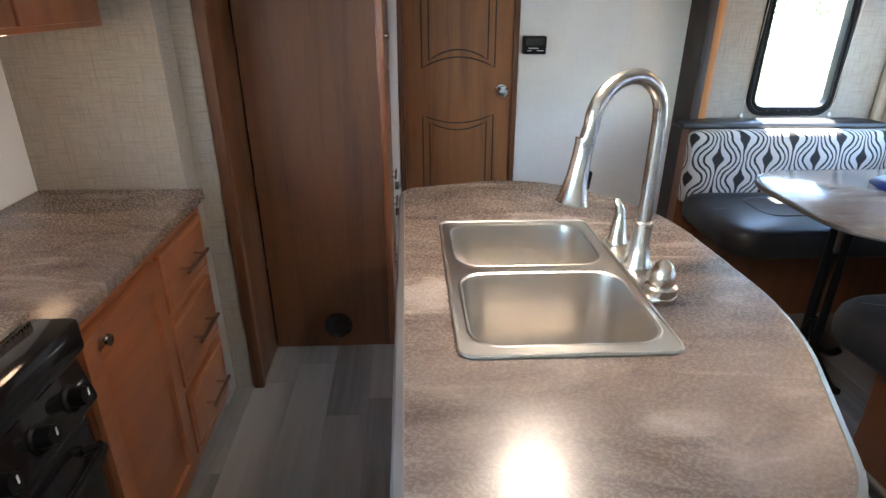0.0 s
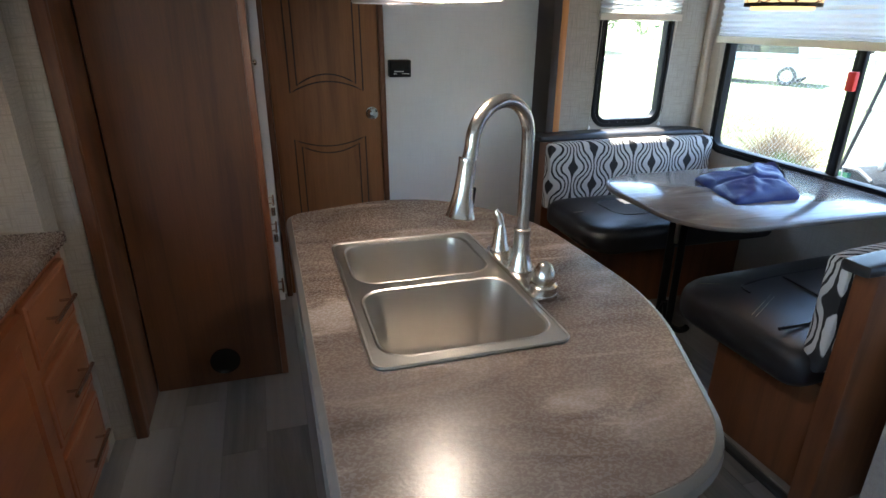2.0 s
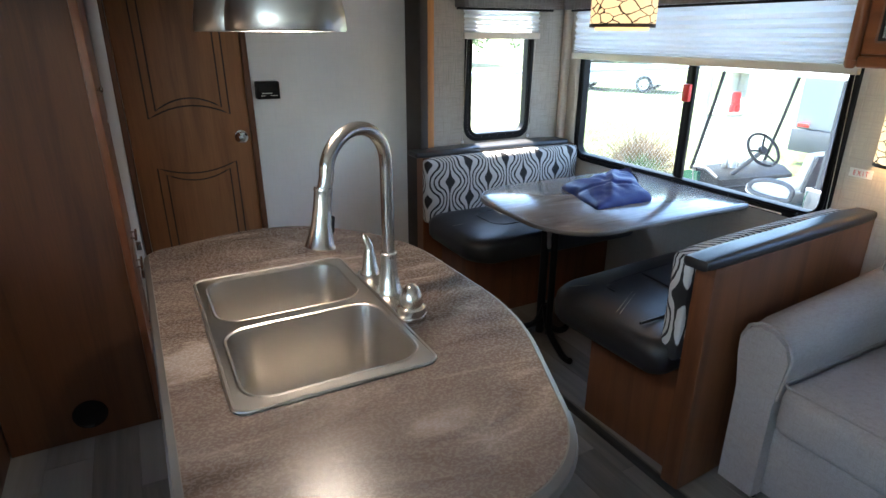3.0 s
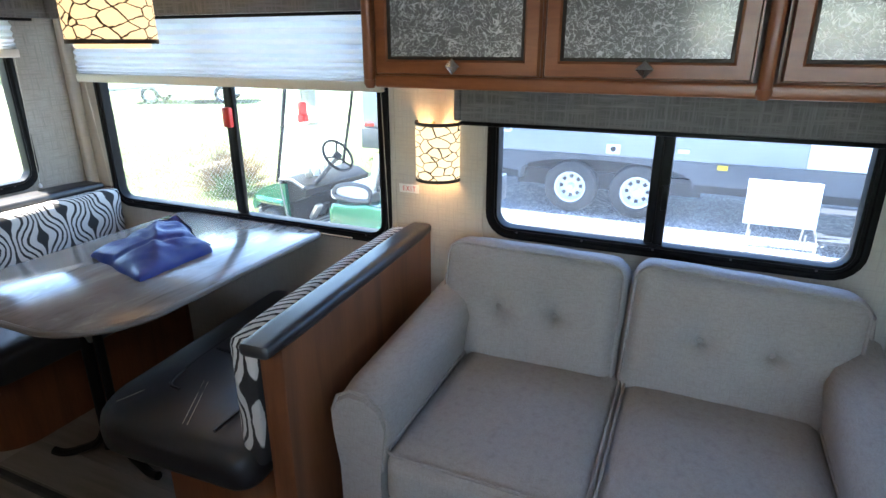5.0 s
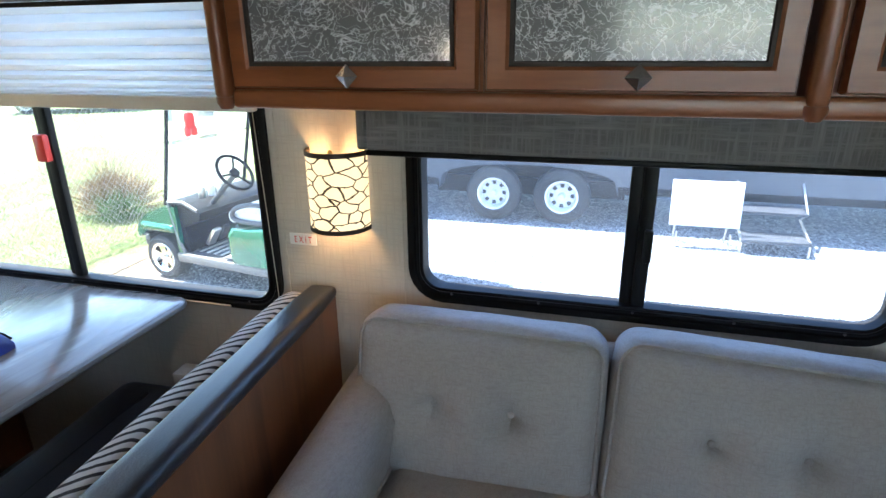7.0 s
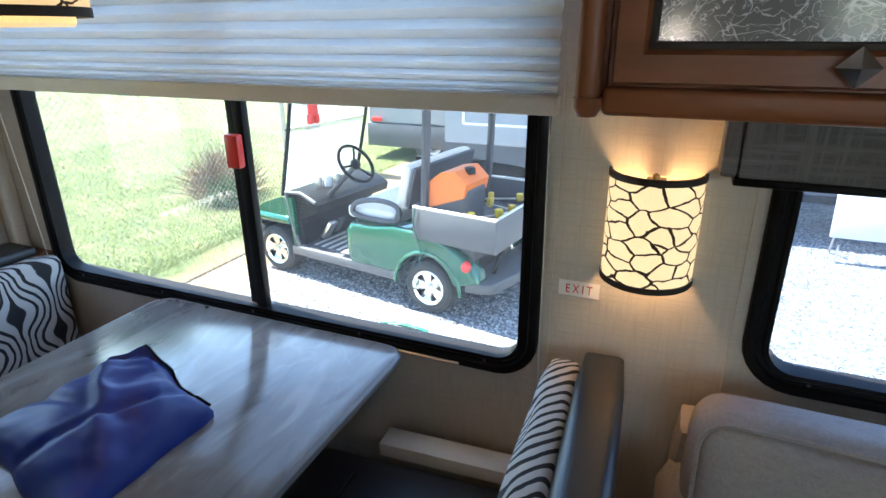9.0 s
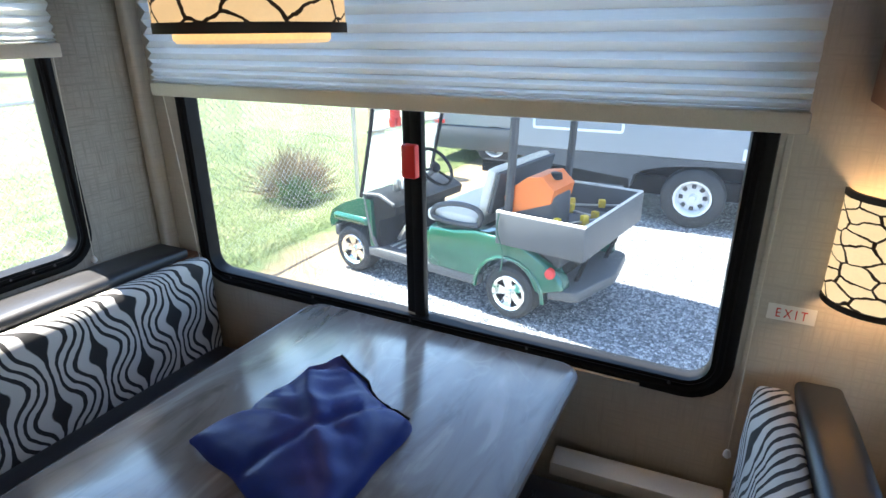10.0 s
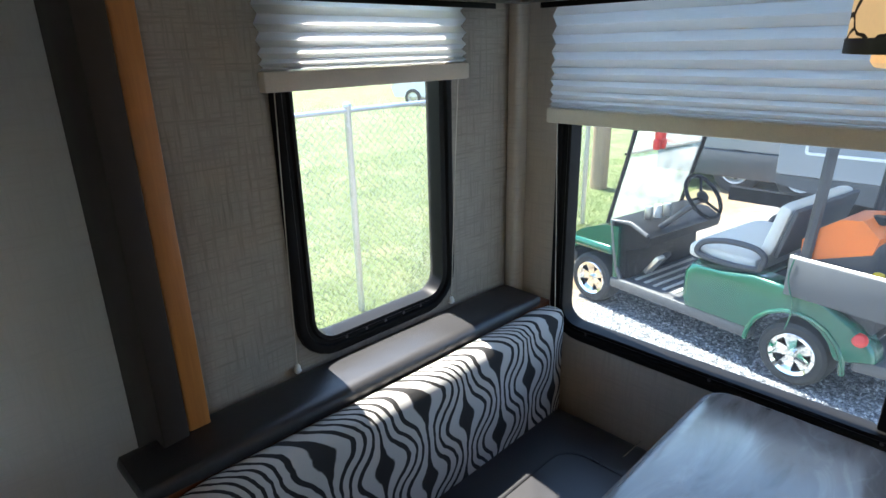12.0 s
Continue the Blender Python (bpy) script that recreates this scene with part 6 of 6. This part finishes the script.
# dry bush at the fence
def twig_bush(place, r, n, mat, seed):
    rnd = random.Random(seed)
    bm = bmesh.new()
    for _ in range(n):
        a, e = rnd.uniform(0, 2 * math.pi), rnd.uniform(0.15, 1.5)
        ln = r * rnd.uniform(0.5, 1.15)
        d = Vector((math.cos(a) * math.cos(e), math.sin(a) * math.cos(e), math.sin(e)))
        p0 = Vector(place) + Vector((rnd.gauss(0, 0.16 * r), rnd.gauss(0, 0.16 * r), 0))
        p1 = p0 + d * ln
        w = d.cross(Vector((rnd.gauss(0, 1), rnd.gauss(0, 1), rnd.gauss(0, 1)))).normalized() * 0.006
        pm = (p0 + p1) / 2 + Vector((rnd.gauss(0, 0.05), rnd.gauss(0, 0.05), 0.05))
        vs = [bm.verts.new(q) for q in (p0 - w, p0 + w, pm + w, pm - w)]
        bm.faces.new(vs)
        bm.faces.new((vs[3], vs[2], bm.verts.new(p1)))
    return bm


bu = thing("dry_bush", (8.6, 8.0, GZ), "dry brown bush behind the wire fence", "bush")
part("twigs", twig_bush((8.6, 8.0, GZ), 0.75, 1500, M_TWIG, 3), M_TWIG, bu, "", 0)
part("leaves", twig_bush((8.3, 7.7, GZ), 0.42, 700, M_LEAF, 4), M_LEAF, bu, "green weeds at its foot", 0)
hs = thing("garden_hose", (6.05, 3.95, GZ), "coiled green garden hose lying on gravel", "hose")
rnd = random.Random(8)
hp = []
for k in range(90):
    a = k * 0.42
    hp.append((5.95 + (0.16 + 0.05 * rnd.random()) * math.cos(a), 4.0 + (0.22 + 0.06 * rnd.random()) * math.sin(a), GZ + 0.02 + 0.02 * rnd.random()))
part("coil", tube(hp, 0.009, 5), M_GREEN, hs)


# grass blades where the lawn is nearest
def blades(x0, y0, x1, y1, n, seed, h=0.032):
    rs = np.random.RandomState(seed)
    x = rs.uniform(x0, x1, n)
    y = y0 + (y1 - y0) * rs.uniform(0, 1, n) ** 1.6
    a = rs.uniform(0, 2 * np.pi, n)
    hh = h * rs.uniform(0.5, 1.5, n)
    lean = rs.normal(0, 0.03, (n, 2))
    w = 0.004
    v = np.empty((n, 3, 3))
    v[:, 0] = np.stack([x - w * np.cos(a), y - w * np.sin(a), np.full(n, GZ - 0.003)], 1)
    v[:, 1] = np.stack([x + w * np.cos(a), y + w * np.sin(a), np.full(n, GZ - 0.003)], 1)
    v[:, 2] = np.stack([x + lean[:, 0], y + lean[:, 1], GZ + hh], 1)
    me = bpy.data.meshes.new("grass")
    me.from_pydata(v.reshape(-1, 3).tolist(), [], np.arange(3 * n).reshape(-1, 3).tolist())
    me.materials.append(M_GRASS)
    return new("grass", me)


tagged(blades(1.0, 6.7, 13.0, 13.0, 90000, 5), "short green lawn grass", "grass", kind="stuff")


# gravel stones lying loose before the windows
def stones(n, seed):
    rs = np.random.RandomState(seed)
    base = np.array([(1, 0, 0), (-1, 0, 0), (0, 1, 0), (0, -1, 0), (0, 0, 1), (0, 0, -1)], float)
    tri = np.array([(0, 2, 4), (2, 1, 4), (1, 3, 4), (3, 0, 4), (2, 0, 5), (1, 2, 5), (3, 1, 5), (0, 3, 5)])
    c = np.stack([rs.uniform(4.2, 9.5, n), rs.uniform(-0.5, 5.6, n), np.full(n, GZ + 0.004)], 1)
    s = rs.uniform(0.006, 0.016, (n, 1, 3)) * np.array([1, 1, 0.8])
    v = base[None] * s * rs.uniform(0.7, 1.2, (n, 6, 1))
    a = rs.uniform(0, 6.28, n)
    x = v[:, :, 0] * np.cos(a)[:, None] - v[:, :, 1] * np.sin(a)[:, None]
    y = v[:, :, 0] * np.sin(a)[:, None] + v[:, :, 1] * np.cos(a)[:, None]
    v[:, :, 0], v[:, :, 1] = x, y
    v += c[:, None]
    f = (tri[None] + 6 * np.arange(n)[:, None, None]).reshape(-1, 3)
    me = bpy.data.meshes.new("gravel")
    me.from_pydata(v.reshape(-1, 3).tolist(), [], f.tolist())
    m, nt, b = material("loose_gravel")
    rp = nt.nodes.new("ShaderNodeNewGeometry").outputs["Random Per Island"]
    nt.links.new(ramp(nt, rp, [(0.0, (0.12, 0.125, 0.135)), (0.5, (0.28, 0.285, 0.295)), (1.0, (0.52, 0.52, 0.51))]), b.inputs["Base Color"])
    b.inputs["Roughness"].default_value = 0.9
    me.materials.append(m)
    return new("gravel", me)


tagged(stones(30000, 6), "loose grey crushed gravel", "gravel", kind="stuff")


# distance: trees, a parked van and a house beyond the lawn
def tree(place, h, r, seed):
    rnd = random.Random(seed)
    t = thing("tree", place, "leafy green tree beyond the lawn", "tree", "far trees")
    p = Vector(place)
    limbs = [tube(spline([p, p + Vector((0.1, 0, h * 0.3)), p + Vector((0, 0.15, h * 0.62))], 5), [0.28 - 0.018 * k for k in range(11)], 8)]
    for _ in range(6):
        a = rnd.uniform(0, 6.28)
        q = p + Vector((0, 0, h * rnd.uniform(0.3, 0.55)))
        limbs.append(tube(spline([q, q + Vector((math.cos(a) * r * 0.4, math.sin(a) * r * 0.4, h * 0.12)), q + Vector((math.cos(a) * r * 0.75, math.sin(a) * r * 0.75, h * 0.26))], 4), [0.1 - 0.01 * k for k in range(9)], 6))
    part("trunk", joined(*limbs), M_BARK, t)
    rs = np.random.RandomState(seed)
    clumps = [(rs.normal(0, r * 0.45, 2), rs.uniform(0.3, 1.0) * h, r * rs.uniform(0.25, 0.45)) for _ in range(26)]
    n = 300
    vs = []
    for c, z, cr in clumps:
        d = rs.normal(0, 1, (n, 3))
        d /= np.linalg.norm(d, axis=1)[:, None]
        o = np.array([place[0] + c[0], place[1] + c[1], place[2] + z]) + d * cr * rs.uniform(0.5, 1.0, (n, 1))
        u = rs.normal(0, 1, (n, 3)) * 0.13
        w = rs.normal(0, 1, (n, 3)) * 0.13
        vs.append(np.stack([o - u, o + w, o + u], 1))
    v = np.concatenate(vs).reshape(-1, 3)
    me = bpy.data.meshes.new("crown")
    me.from_pydata(v.tolist(), [], np.arange(len(v)).reshape(-1, 3).tolist())
    me.materials.append(M_LEAF)
    ob = new("crown", me)
    ob.parent = t
    ob.matrix_parent_inverse = world_of(t).inverted()
    return t


for k, (x, y, h, r) in enumerate(((9, 40, 8, 4.0), (16, 43, 9, 4.5), (24, 42, 8, 4.2), (33, 38, 9, 4.8), (2, 42, 9, 4.4), (42, 33, 9, 5), (46, 22, 8, 4.5), (20, 50, 11, 5.5), (48, 10, 9, 5))):
    tree((x, y, GZ), h, r, 20 + k)


def parked_van(place, yaw, label):
    C = Matrix.Translation(place) @ Matrix.Rotation(radians(yaw), 4, "Z")
    t = thing("parked_car", place, label, "car", "far parked cars")
    sect = [(-2.2, 0.35), (2.1, 0.35), (2.25, 0.75), (1.9, 0.95), (1.1, 1.05), (0.6, 1.6), (-1.7, 1.65), (-2.25, 1.1)]
    part("body", moved(loft([[(x, -0.85, z) for x, z in sect], [(x, 0.85, z) for x, z in sect]]), C), M_RVWHITE, t)
    for y in (-0.855, 0.855):
        part("window", moved(loft([[(x, y, z) for x, z in ((-1.6, 1.1), (0.9, 1.1), (0.5, 1.5), (-1.5, 1.52))], [(x, y * 1.006, z) for x, z in ((-1.6, 1.1), (0.9, 1.1), (0.5, 1.5), (-1.5, 1.52))]]), C), M_GLOSSBLK, t)
    for x in (-1.35, 1.35):
        for y in (-0.8, 0.8):
            wheel(t, C @ Vector((x, y, 0.33)), 0.33, 0.2, 0.2, 8, C.to_3x3().to_4x4() @ Matrix.Rotation(math.pi / 2 * (1 if y < 0 else -1), 4, "X"), M_STEEL)
    return t


parked_van((19.5, 20.0, GZ), 120, "white parked car beyond the fence")
hs2 = thing("far_house", (14.0, 34.0, GZ), "low pale house behind trees", "house")
part("wall", box(6.0, 33.0, GZ, 14.0, 39.0, 2.0), M_RVWHITE, hs2)
part("roof", loft([[(5.6, 32.6, 2.0), (14.4, 32.6, 2.0), (14.4, 39.4, 2.0), (5.6, 39.4, 2.0)], [(6.4, 35.9, 3.7), (13.6, 35.9, 3.7), (13.6, 36.1, 3.7), (6.4, 36.1, 3.7)]]), M_RVDARK, hs2)
for x in (7.2, 9.6, 12.2):
    part("window", box(x, 32.97, 0.4, x + 0.9, 32.999, 1.5), M_GLOSSBLK, hs2)

# ---- floor planks ----
PW, PL = 0.152, 0.914
rnd = random.Random(12)
fl = bpy.data.objects["floor"]
fs = bpy.data.objects["floor_slide"]


def planks(parent, x0, x1, y0, y1, z, pale):
    meshes = {}
    n = int(math.ceil((x1 - x0) / PW))
    for i in range(n):
        xa = x0 + i * PW
        xb = min(xa + PW, x1)
        y = y0 - rnd.uniform(0, PL)
        while y < y1:
            ya, yb = max(y, y0), min(y + PL, y1)
            if yb - ya > 0.02:
                light = pale and xa < 1.33 < xb + 0.06 and ya < 3.5 < yb
                key = (round(xb - xa, 3), round(yb - ya, 3), light)
                if key not in meshes:
                    meshes[key] = mesh_of("plank", box(0.0006, 0.0006, 0, xb - xa - 0.0006, yb - ya - 0.0006, 0.004, 0.0006, 1), M_PLANKLT if light else M_PLANK)
                ob = new("plank", meshes[key])
                ob.location = (xa, ya, z)
                ob.parent = parent
            y += PL


planks(fl, 0.20, 2.70, 0.6, 4.26, -0.004, True)
planks(fs, 2.735, 3.685, 0.72, 4.125, 0.012, False)
